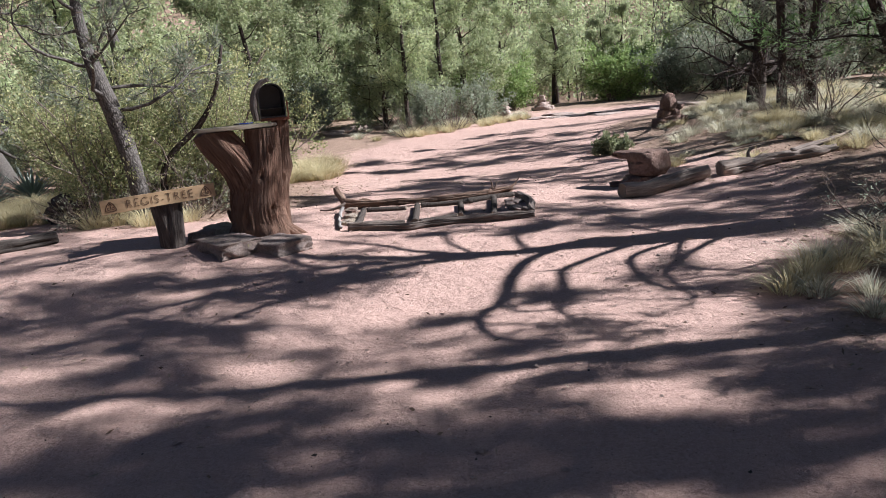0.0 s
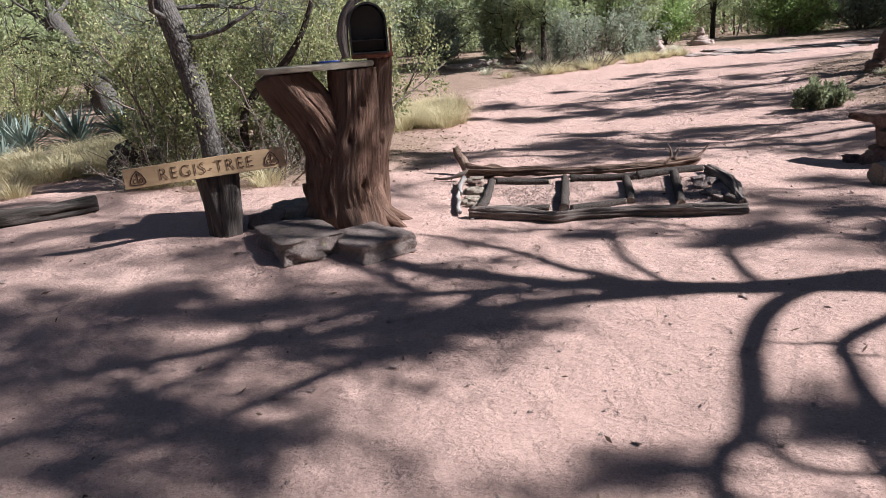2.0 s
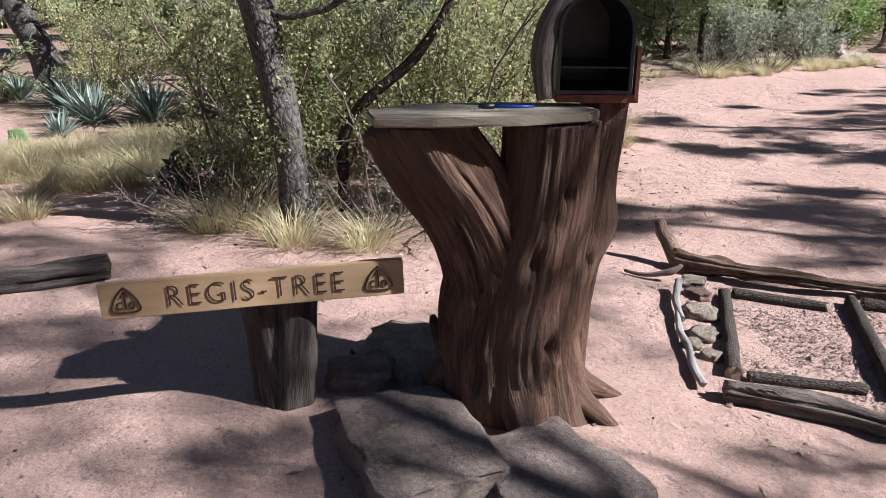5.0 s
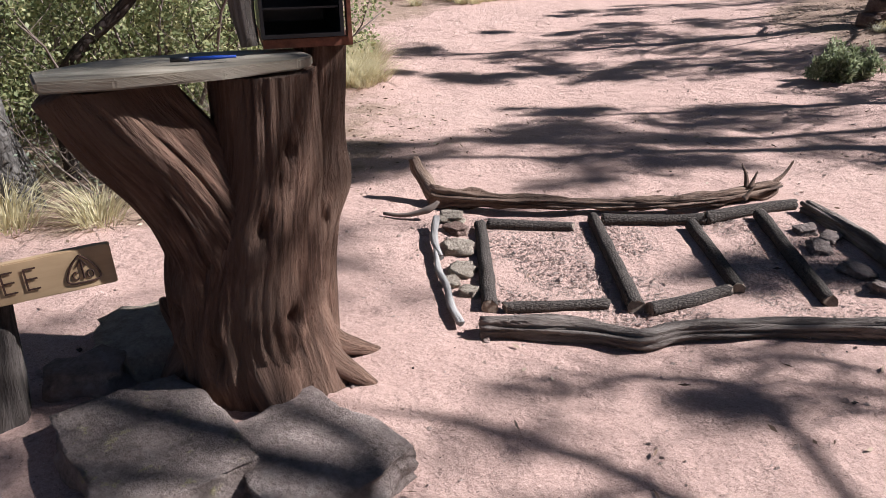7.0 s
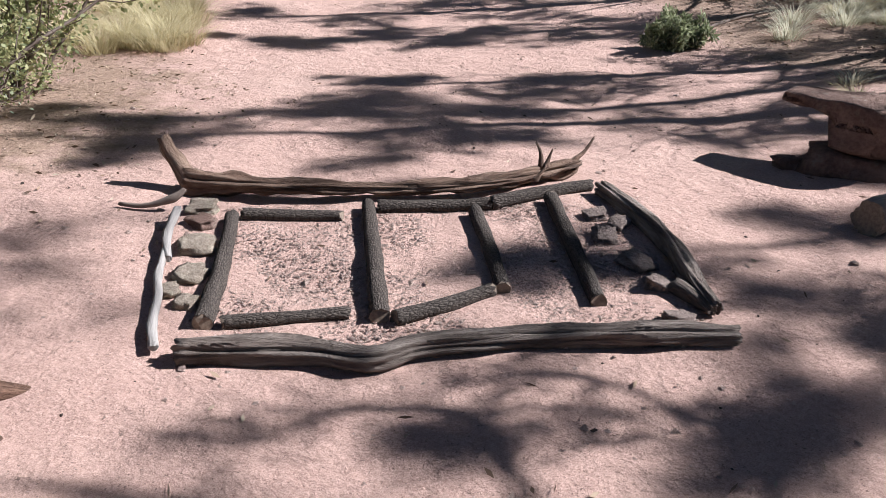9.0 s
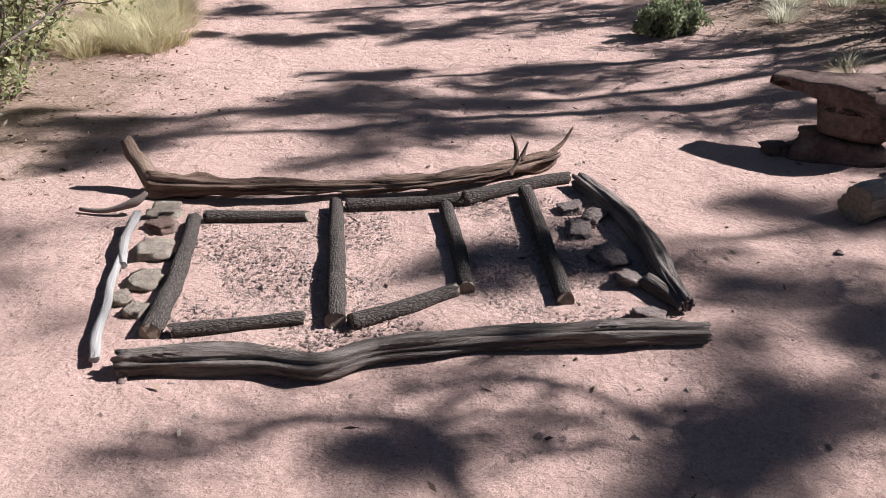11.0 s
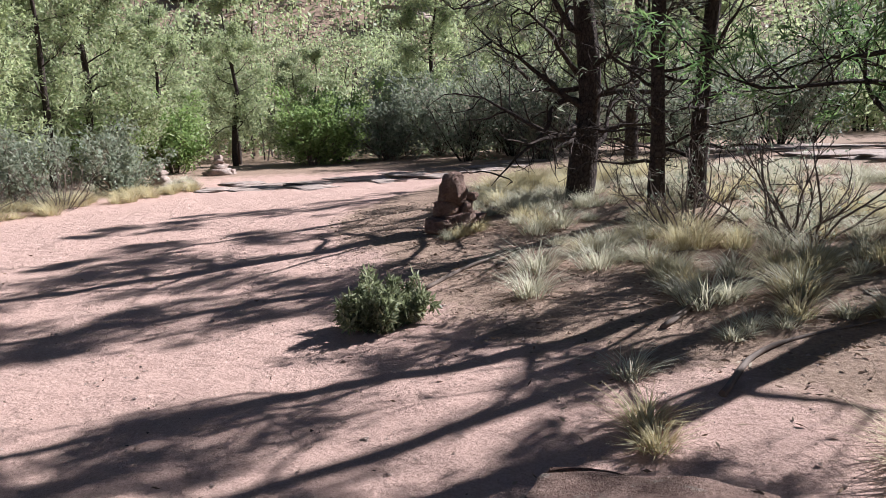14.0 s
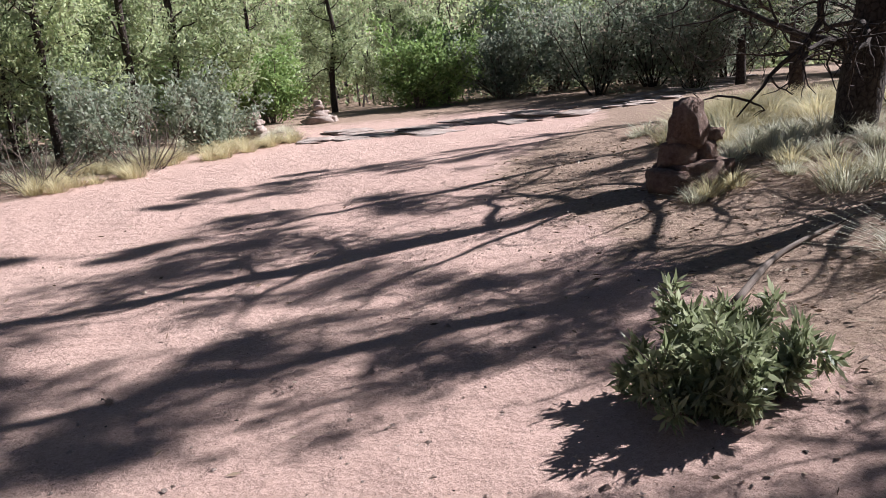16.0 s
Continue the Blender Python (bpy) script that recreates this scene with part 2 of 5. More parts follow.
LITTERMAT = make_leaf("fallen_leaves_and_chips", [(0.1, 0.06, 0.04), (0.2, 0.13, 0.085), (0.34, 0.25, 0.17), (0.45, 0.38, 0.28)], 0.8, 0.1)

# ---- lie of the land ----
LAND = np.array([
    (-6, -4, 0.0), (0, -4, 0), (6, -4, 0.1), (0, 2, 0), (-6, 3, 0.02), (3.2, 4.6, 0.06), (5.5, 6.8, 0.2), (-2.6, 7.25, 0.13), (-1.6, 7.5, 0.12),
    (-1.25, 7.1, 0.04), (-1.6, 6.2, 0.01), (-4.3, 8.4, 0.1), (-9, 13, -0.13), (-1, 8.4, 0), (1, 8, 0.02), (0.8, 9.4, 0.02), (-1.2, 9.7, 0.02),
    (2.4, 9.5, -0.02), (3.6, 9.5, 0.08), (5, 10.4, 0.25), (4.6, 11.4, 0.23), (3.0, 13.3, 0.03), (1, 13, -0.05), (4.8, 16.1, 0.24), (6.7, 16.5, 0.45),
    (6.9, 12.2, 0.45), (7.2, 24.1, 0.12), (5, 26, 0.03), (2.3, 27, 0.08), (-1, 22, 0.0), (-1, 33, 0.3), (15, 20, 0.6)])


def tps(r2):
    return r2 * np.log(r2 + 1e-9)


_d = ((LAND[:, None, :2] - LAND[None, :, :2]) ** 2).sum(-1)
_n = len(LAND)
_a = np.zeros((_n + 3, _n + 3))
_a[:_n, :_n] = tps(_d) + 0.5 * np.eye(_n)
_a[:_n, _n], _a[:_n, _n + 1:] = 1, LAND[:, :2]
_a[_n, :_n], _a[_n + 1:, :_n] = 1, LAND[:, :2].T
LANDW = np.linalg.solve(_a, np.concatenate([LAND[:, 2], np.zeros(3)]))
_rng = np.random.default_rng(4)
RIPPLES = [(f * math.cos(a), f * math.sin(a), p, 0.017 / f ** 0.75) for f, a, p in zip(_rng.uniform(1.2, 9, 26), _rng.uniform(0, 6.28, 26), _rng.uniform(0, 6.28, 26))]


def smooth(a, b, v):
    t = np.clip((v - a) / (b - a), 0, 1)
    return t * t * (3 - 2 * t)


def land(x, y):
    """Height of the ground at x, y (numbers or arrays)."""
    x, y = np.asarray(x, float), np.asarray(y, float)
    cx, cy = np.clip(x, -14, 16), np.clip(y, -8, 38)
    z = LANDW[_n] + LANDW[_n + 1] * cx + LANDW[_n + 2] * cy
    for (px, py, _), w in zip(LAND, LANDW[:_n]):
        z = z + w * tps((cx - px) ** 2 + (cy - py) ** 2)
    z = np.clip(z, -0.4, 1.2)
    for kx, ky, p, amp in RIPPLES:
        z = z + amp * 0.42 * np.sin(kx * x + ky * y + p)
    away = np.hypot(x - 1, y - 12)
    ang = np.arctan2(x - 1, y - 12)
    hill = smooth(34, 200, away) * (46 + 14 * np.sin(ang * 2.3 + 0.6) + 5 * np.sin(ang * 7)) * (0.62 + 0.38 * np.cos(ang - 0.35))
    return z + hill - 1.0 * smooth(32, 44, y) * smooth(60, 44, away)


def gz(x, y):
    return float(land(x, y))


def litter_at(x, y):
    """How much the ground is strewn with needles and leaves, 0 to 1."""
    right = 3.1 + 0.9 * smooth(6, 10, y) * smooth(13, 10, y) + 0.3 * smooth(13, 16, y) + 5 * smooth(17, 25, y) - 1.2 * smooth(7, 4, y)
    left = -3.2 + 0.8 * smooth(9, 11, y) * smooth(16, 13, y) + 1.3 * smooth(8.6, 9.8, y) * smooth(14.5, 12.5, y) - 0.2 * smooth(8, 5, y) + 2.6 * smooth(16, 22, y) + 3.5 * smooth(22, 27, y)
    far = smooth(27, 31, y + 0.25 * np.abs(x - 4))
    side = smooth(1.0, 2.0, np.abs((y - 6.2) * 0.84 + (x + 2.0) * 0.54))
    return np.clip(np.maximum(np.maximum(smooth(-0.5, 1.1, x - right), smooth(-0.6, 1.4, left - x) * 0.8 * side), far), 0, 1)


# ---- building helpers ----
def mesh_from(name, verts, faces, mat, uvs=None, soft=False):
    me = bpy.data.meshes.new(name)
    me.from_pydata([tuple(map(float, v)) for v in verts] if not isinstance(verts, np.ndarray) else verts.tolist(), [], faces if isinstance(faces, list) else faces.tolist())
    me.materials.append(mat)
    if uvs is not None:
        layer = me.uv_layers.new(name="UVMap")
        idx = np.zeros(len(me.loops), dtype=np.int32)
        me.loops.foreach_get("vertex_index", idx)
        layer.data.foreach_set("uv", np.asarray(uvs, dtype=np.float32)[idx].ravel())
    if soft:
        me.polygons.foreach_set("use_smooth", [True] * len(me.polygons))
    me.update()
    return me


def part(name, bm, mat, parent=None, label=""):
    """Links a bmesh or a mesh as one object, under a thing or a part where one is given."""
    if isinstance(bm, bmesh.types.BMesh):
        me = bpy.data.meshes.new(name)
        bm.to_mesh(me)
        bm.free()
        me.materials.append(mat)
    else:
        me = bm
    ob = new(name, me)
    if parent:
        ob.parent = parent
    if label:
        tagged(ob, label)
    return ob


def thing(name, x, y, z, label, category, group="", kind="", rz=0):
    ob = new(name)
    ob.empty_display_size = 0.1
    ob.matrix_basis = pose(x, y, z, 0, 0, rz)
    return tagged(ob, label, category, group, kind)


def spline(points, n):
    """n points on a smooth line through the given ones."""
    p = np.array(points, float)
    if len(p) == 2:
        return p[0] + (p[1] - p[0]) * np.linspace(0, 1, n)[:, None]
    q = np.vstack([2 * p[0] - p[1], p, 2 * p[-1] - p[-2]])
    out = []
    for u in np.linspace(0, len(p) - 1 - 1e-9, n):
        i = int(u)
        t = u - i
        a, b, c, d = q[i:i + 4]
        out.append(0.5 * (2 * b + (c - a) * t + (2 * a - 5 * b + 4 * c - d) * t * t + (3 * b - a - 3 * c + d) * t ** 3))
    return np.array(out)


class Shape:
    """Gathers vertices, faces and UVs of one mesh."""

    def __init__(self):
        self.v, self.f, self.uv, self.n = [], [], [], 0

    def add(self, v, f, uv=None):
        v = np.asarray(v, float)
        self.v.append(v)
        self.f += [[i + self.n for i in q] for q in f]
        self.uv.append(np.zeros((len(v), 2)) if uv is None else np.asarray(uv, float))
        self.n += len(v)

    def tube(self, line, radii, sides=6, lump=0.0, lump_scale=6.0, seed=0.0, flat=1.0, cap=True, end_rough=0.0, ridge=0.0):
        line = np.asarray(line, float)
        k = len(line)
        radii = np.interp(np.linspace(0, 1, k), np.linspace(0, 1, len(radii)), radii)
        tang = np.gradient(line, axis=0)
        tang /= np.linalg.norm(tang, axis=1)[:, None] + 1e-9
        up = np.array((0.0, 0, 1)) if abs(tang[0][2]) < 0.9 else np.array((0.0, 1, 0))
        along = np.concatenate([[0], np.cumsum(np.linalg.norm(np.diff(line, axis=0), axis=1))])
        ang = np.linspace(0, 2 * math.pi, sides, endpoint=False)
        v, uv = [], []
        mean = float(radii.mean())
        for i in range(k):
            a = np.cross(up, tang[i])
            a /= np.linalg.norm(a) + 1e-9
            up = np.cross(tang[i], a)
            for g in ang:
                r = radii[i]
                if lump:
                    r *= 1 + lump * noise.noise(Vector((math.cos(g) * 1.3, math.sin(g) * 1.3, along[i] * lump_scale + seed)))
                    r *= 1 + lump * 0.5 * noise.noise(Vector((math.cos(g) * 4, math.sin(g) * 4, along[i] * lump_scale * 0.6 + seed + 9)))
                if ridge:
                    r *= 1 + ridge * noise.noise(Vector((math.cos(g) * 5, math.sin(g) * 5, along[i] * 1.6 + seed))) - ridge * max(0, noise.noise(Vector((math.cos(g) * 8, math.sin(g) * 8, along[i] * 1.1 + seed + 5))) - 0.1) * 1.6
                p = line[i] + (a * math.cos(g) + up * math.sin(g) * flat) * r
                if end_rough and i in (0, k - 1):
                    p = p + tang[i] * (1 if i else -1) * end_rough * noise.noise(Vector((g * 2.5, seed, i)))
                v.append(p)
                uv.append((abs(g / math.pi - 1) * math.pi * mean + seed, along[i] + seed))
        f = [[i * sides + j, i * sides + (j + 1) % sides, (i + 1) * sides + (j + 1) % sides, (i + 1) * sides + j] for i in range(k - 1) for j in range(sides)]
        if cap:
            f += [list(range(sides))[::-1], list(range((k - 1) * sides, k * sides))]
        self.add(v, f, uv)

    def leaves(self, centres, length, width, rng, droop=0.0, spread=None, axis=None):
        """A diamond leaf at each centre; axis: mean directions."""
        c = np.asarray(centres, float)
        n = len(c)
        d = rng.normal(size=(n, 3))
        d /= np.linalg.norm(d, axis=1)[:, None] + 1e-9
        if axis is not None:
            d = d * (0.6 if spread is None else spread) + axis
        d[:, 2] -= droop
        d /= np.linalg.norm(d, axis=1)[:, None] + 1e-9
        s = np.cross(d, rng.normal(size=(n, 3)))
        s /= np.linalg.norm(s, axis=1)[:, None] + 1e-9
        ln = (length * rng.uniform(0.6, 1.3, n))[:, None]
        w = (width * rng.uniform(0.7, 1.25, n))[:, None]
        v = np.stack([c, c + d * ln * 0.5 + s * w * 0.5, c + d * ln, c + d * ln * 0.5 - s * w * 0.5], 1).reshape(-1, 3)
        base = np.arange(n)[:, None] * 4 + self.n
        self.v.append(v)
        self.f += (base + np.arange(4)).tolist()
        self.uv.append(np.zeros((len(v), 2)))
        self.n += len(v)

    def mesh(self, name, mat, soft=False):
        return mesh_from(name, np.concatenate(self.v), self.f, mat, np.concatenate(self.uv), soft)


def rock_shape(sx, sy, sz, seed, rough=0.25, scale=1.6, cuts=4, flat_top=0.0, rounding=0.55):
    """A boulder: a cut-up block pushed about by noise, its base at z = 0."""
    bm = bmesh.new()
    bmesh.ops.create_cube(bm, size=1.0)
    bmesh.ops.subdivide_edges(bm, edges=bm.edges[:], cuts=cuts, use_grid_fill=True)
    for v in bm.verts:
        p = v.co.copy()
        q = p.normalized() * 0.5
        k = p.lerp(q * 1.12, rounding)
        d = noise.noise(p * scale + Vector((seed, 0, 0))) * rough + noise.noise(p * scale * 3 + Vector((0, seed, 0))) * rough * 0.35
        k += p.normalized() * d
        if flat_top and k.z > 0.5 - flat_top:
            k.z = 0.5 - flat_top + (k.z - 0.5 + flat_top) * 0.25
        v.co = Vector((k.x * sx, k.y * sy, (k.z + 0.42) * sz))
    for f in bm.faces:
        f.smooth = True
    return bm


# ---- ground: one sheet to the horizon ----
def spread(lo, hi, step, far, ratio=1.22):
    mid = list(np.arange(lo, hi + 1e-6, step))
    up, s = [], step
    while (up[-1] if up else hi) < far:
        s *= ratio
        up.append((up[-1] if up else hi) + s)
    down, s = [], step
    while (down[-1] if down else lo) > -far:
        s *= ratio
        down.append((down[-1] if down else lo) - s)
    return np.array(down[::-1] + mid + up)


def make_ground_sheet():
    xs = spread(-6.0, 8.0, 0.075, 900)
    ys = np.concatenate([spread(-0.5, 18.0, 0.075, 900)])
    gx, gy = np.meshgrid(xs, ys)
    z = land(gx, gy)
    near = (np.abs(gx - 1) < 12) & (np.abs(gy - 9) < 15)
    idx = np.argwhere(near)
    for i, j in idx:
        z[i, j] += 0.012 * noise.noise(Vector((gx[i, j] * 3.1, gy[i, j] * 3.1, 0.3))) + 0.006 * noise.noise(Vector((gx[i, j] * 8, gy[i, j] * 8, 4.1)))
    nx, ny = len(xs), len(ys)
    v = np.stack([gx.ravel(), gy.ravel(), z.ravel()], 1)
    a = np.arange((ny - 1) * nx).reshape(ny - 1, nx)[:, :-1].ravel()
    f = np.stack([a, a + 1, a + nx + 1, a + nx], 1)
    me = mesh_from("ground", v, f, DIRT, soft=True)
    at = me.attributes.new("litter", "FLOAT", "POINT")
    at.data.foreach_set("value", litter_at(gx, gy).ravel().astype(np.float32))
    tagged(new("ground", me), "pinkish red packed dirt trail with leaf litter beside it", "ground", kind="structure")


make_ground_sheet()


# ---- trees and shrubs ----
def unit(v):
    return v / (np.linalg.norm(v) + 1e-9)


def branch(rng, start, way, length, rise, wander, n=7):
    """A wandering line from start."""
    p, d, out = np.array(start, float), unit(np.array(way, float)), [np.array(start, float)]
    for _ in range(n - 1):
        d = unit(d + rng.normal(size=3) * wander + np.array((0, 0, rise)))
        p = p + d * length / (n - 1)
        out.append(p.copy())
    return np.array(out)


def tufts(shape, rng, line, count, per, length, width, spread_, reach=0.05, droop=0.0, lo=0.35):
    """Bunches of leaves along a line."""
    u = rng.uniform(lo, 1.0, count) * (len(line) - 1.001)
    i = u.astype(int)
    c = line[i] + (line[i + 1] - line[i]) * (u - i)[:, None]
    d = line[i + 1] - line[i]
    d /= np.linalg.norm(d, axis=1)[:, None] + 1e-9
    c = np.repeat(c, per, 0) + rng.normal(size=(count * per, 3)) * reach
    shape.leaves(c, length, width, rng, droop, spread_, np.repeat(d, per, 0))


def make_tree(name, label, seed, height, r0, first, crown, limbs, leaf, bark, per=10, length=0.115, width=0.016, tuft_count=8, subs=6, lean=(0, 0),
              dead=0.2, rise=0.08, reach=0.05, spread_=1.0, profile=0.6, trunk_line=None, droop=0.0, top_leaf=True):
    rng = np.random.default_rng(seed)
    ob = new(name)
    ob.empty_display_size = 0.2
    tagged(ob, label, "tree")
    if trunk_line is None:
        pts = [(0, 0, -0.25)]
        for k in range(1, 6):
            t = k / 5
            pts.append((lean[0] * t * height + rng.normal() * 0.035 * height * t ** 0.7 * 0.6, lean[1] * t * height + rng.normal() * 0.035 * height * t ** 0.7 * 0.6, t * height))
        trunk_line = pts
    tl = spline(trunk_line, 26)
    s = Shape()
    s.tube(tl, [r0 * 1.5, r0 * 1.05, r0 * 0.95, r0 * 0.8, r0 * 0.55, r0 * 0.3, r0 * 0.1], 12, 0.22, 2.2, seed)
    part("trunk", s.mesh("trunk", bark, True), bark, ob)
    leaves = Shape()
    for k in range(limbs):
        t = first + (0.97 - first) * ((k + rng.uniform(0, 0.8)) / limbs) ** 1.35
        u = t * 25
        i = min(int(u), 24)
        p = tl[i] + (tl[i + 1] - tl[i]) * (u - i)
        a = k * 2.4 + rng.uniform(-0.5, 0.5)
        ln = crown * (1 - (t - first) / (1.02 - first)) ** profile * rng.uniform(0.65, 1.15) + 0.15
        line = branch(rng, p, (math.cos(a), math.sin(a), rng.uniform(-0.05, 0.45)), ln, rise * 0.5, 0.22, 9)
        s = Shape()
        lr = max(0.012, r0 * 0.36 * (1 - t * 0.6))
        s.tube(line, [lr, lr * 0.7, lr * 0.4, 0.006], 6, 0.15, 4, seed + k)
        bare = rng.uniform() < dead * (1.6 - 1.6 * t)
        for _ in range(subs):
            q = rng.uniform(0.25, 0.98) * 7.99
            j = int(q)
            b = line[j] + (line[j + 1] - line[j]) * (q - j)
            w = unit(line[j + 1] - line[j]) * 0.7 + rng.normal(size=3) * 0.7
            sub = branch(rng, b, w, ln * rng.uniform(0.22, 0.48), rise, 0.3, 6)
            s.tube(sub, [lr * 0.3, lr * 0.2, 0.003], 4)
            for _ in range(2):
                h = int(rng.integers(1, 5))
                tw = branch(rng, sub[h], sub[h] - sub[h - 1] + rng.normal(size=3) * 0.12, ln * rng.uniform(0.1, 0.24), rise, 0.3, 4)
                s.tube(tw, [lr * 0.14, 0.003], 3, cap=False)
                if not bare:
                    tufts(leaves, rng, tw, max(2, tuft_count // 3), per, length, width, spread_, reach, droop)
            if not bare:
                tufts(leaves, rng, sub, tuft_count, per, length, width, spread_, reach, droop)
        part("limb", s.mesh("limb", bark, True), bark, ob)
    part("crown", leaves.mesh("crown", leaf), leaf, ob)
    return ob


def make_shrub(name, label, seed, height, spread_r, stems, leaf, bark, per=10, length=0.035, width=0.02, tuft_count=12, reach=0.05, r=0.012, category="shrub", bare=0.0, rise=0.12, lo=0.35):
    rng = np.random.default_rng(seed)
    ob = new(name)
    ob.empty_display_size = 0.1
    tagged(ob, label, category)
    leaves = Shape()
    for k in range(stems):
        a = k * 2.4 + rng.uniform(-0.4, 0.4)
        o = rng.uniform(0.1, 1.0)
        line = branch(rng, (math.cos(a) * 0.12 * o * spread_r, math.sin(a) * 0.12 * o * spread_r, -0.05),
                      (math.cos(a) * spread_r * o, math.sin(a) * spread_r * o, height * rng.uniform(0.6, 1)), rng.uniform(0.7, 1.1) * math.hypot(height, spread_r * o), 0.02, 0.16, 8)
        s = Shape()
        s.tube(line, [r, r * 0.7, r * 0.25], 6, 0.15, 6, seed + k)
        for _ in range(7):
            j = int(rng.integers(1, 7))
            sub = branch(rng, line[j], unit(line[j] - line[j - 1]) + rng.normal(size=3) * 0.6, height * rng.uniform(0.18, 0.42), rise, 0.28, 5)
            s.tube(sub, [r * 0.35, 0.002], 4, cap=False)
            for _ in range(2):
                tw = branch(rng, sub[int(rng.integers(1, 4))], rng.normal(size=3), height * rng.uniform(0.08, 0.18), rise, 0.3, 3)
                s.tube(tw, [r * 0.18, 0.0015], 3, cap=False)
                if rng.uniform() > bare:
                    tufts(leaves, rng, tw, max(2, tuft_count // 3), per, length, width, 1.2, reach)
            if rng.uniform() > bare:
                tufts(leaves, rng, sub, tuft_count, per, length, width, 1.2, reach, lo=lo)
        part("stem", s.mesh("stem", bark, True), bark, ob)
    if leaves.n:
        part("foliage", leaves.mesh("foliage", leaf), leaf, ob)
    return ob


def plant(template, spots, group="", sink=0.04):
    """Stands a template at the first spot and copies of it at the others: x, y, size, turn."""
    for k, (x, y, size, turn) in enumerate(spots):
        m = pose(x, y, gz(x, y) - sink, 0, 0, turn)
        if k == 0:
            ob = template
            ob.matrix_basis = m
        else:
            ob = copy_thing(template, m)
        ob.scale = (size, size, size * (0.94 + 0.12 * ((k * 37) % 10) / 10))
        if group:
            tagged(ob, group=group)


R = random.Random(11)

# trees on the bank beside the trail
plant(make_tree("pine_tree", "dark-barked pine with bare low limbs on the bank", 3, 7.0, 0.14, 0.1, 2.3, 27, NEEDLE, BARK, dead=0.5, tuft_count=7, subs=8),
      [(6.75, 16.5, 1.0, 20)], "pines on the bank")
plant(make_tree("pine_tree", "slim dark pine with sparse drooping twigs", 9, 6.4, 0.08, 0.1, 1.25, 24, NEEDLE, BARK, dead=0.6, tuft_count=7, subs=8),
      [(6.62, 14.8, 0.9, 60), (7.15, 14.8, 1.0, 150), (8.9, 18.2, 1.05, 200), (9.8, 20.5, 1.1, 10)], "pines on the bank")
plant(make_tree("pine_tree", "leaning dark pine with a green needle crown", 14, 5.0, 0.1, 0.16, 1.6, 22, NEEDLEGREEN, BARK, dead=0.45, lean=(-0.32, 0.05), tuft_count=8, subs=8),
      [(7.55, 12.35, 1.0, 0)], "pines on the bank")
# last two spots: unseen copies, added for the shade they cast
plant(make_tree("pine_tree", "thick dark pine trunk beside grass tussocks", 21, 7.4, 0.1, 0.12, 1.5, 22, NEEDLE, BARK, dead=0.4, lean=(-0.02, 0.15), tuft_count=8, subs=8),
      [(7.7, 11.35, 1.0, 90), (10.6, 1.2, 1.0, 33), (9.2, 9.0, 0.9, 200)], "pines on the bank")

for seed, base, way, ln in ((1, 0.75, (-1.0, -0.35, 0.25), 1.7), (2, 1.0, (-0.9, -0.7, 0.0), 1.5), (3, 1.35, (-1.0, 0.1, 0.2), 1.8), (4, 0.9, (0.5, -1.0, 0.1), 1.3), (5, 1.7, (-0.8, -0.5, 0.3), 1.9)):
    g = np.random.default_rng(seed + 70)
    line = branch(g, (0, 0, base), way, ln, -0.03, 0.22, 12)
    s = Shape()
    s.tube(line, [0.04, 0.03, 0.018, 0.005], 7, 0.2, 5, seed)
    for _ in range(12):
        j = int(g.integers(3, 11))
        sub = branch(g, line[j], line[j] - line[j - 1] + g.normal(size=3) * 0.14, g.uniform(0.25, 0.7), 0.01, 0.35, 6)
        s.tube(sub, [0.012, 0.003], 4, cap=False)
        s.tube(branch(g, sub[3], g.normal(size=3), g.uniform(0.1, 0.3), 0, 0.3, 4), [0.006, 0.002], 3, cap=False)
    part("limb", s.mesh("limb", BARK, True), BARK, bpy.data.objects["pine_tree"], "bare dead limb")

# the crooked juniper whose limbs shade the trail
CROOKED = [(0, 0, -0.2), (0.04, 0.03, 0.8), (0, -0.01, 1.55), (0, 0.0, 2.25), (0, 0.1, 2.75), (0, 0.2, 3.25), (0, 0.24, 3.75), (0.05, 0.3, 4.3), (0.0, 0.22, 4.75)]
jt = make_tree("juniper_tree", "crooked juniper with long curling bare limbs", 31, 4.75, 0.165, 0.97, 0.6, 3, NEEDLE, BARK, trunk_line=CROOKED, dead=0.0, tuft_count=7)
crown = Shape()
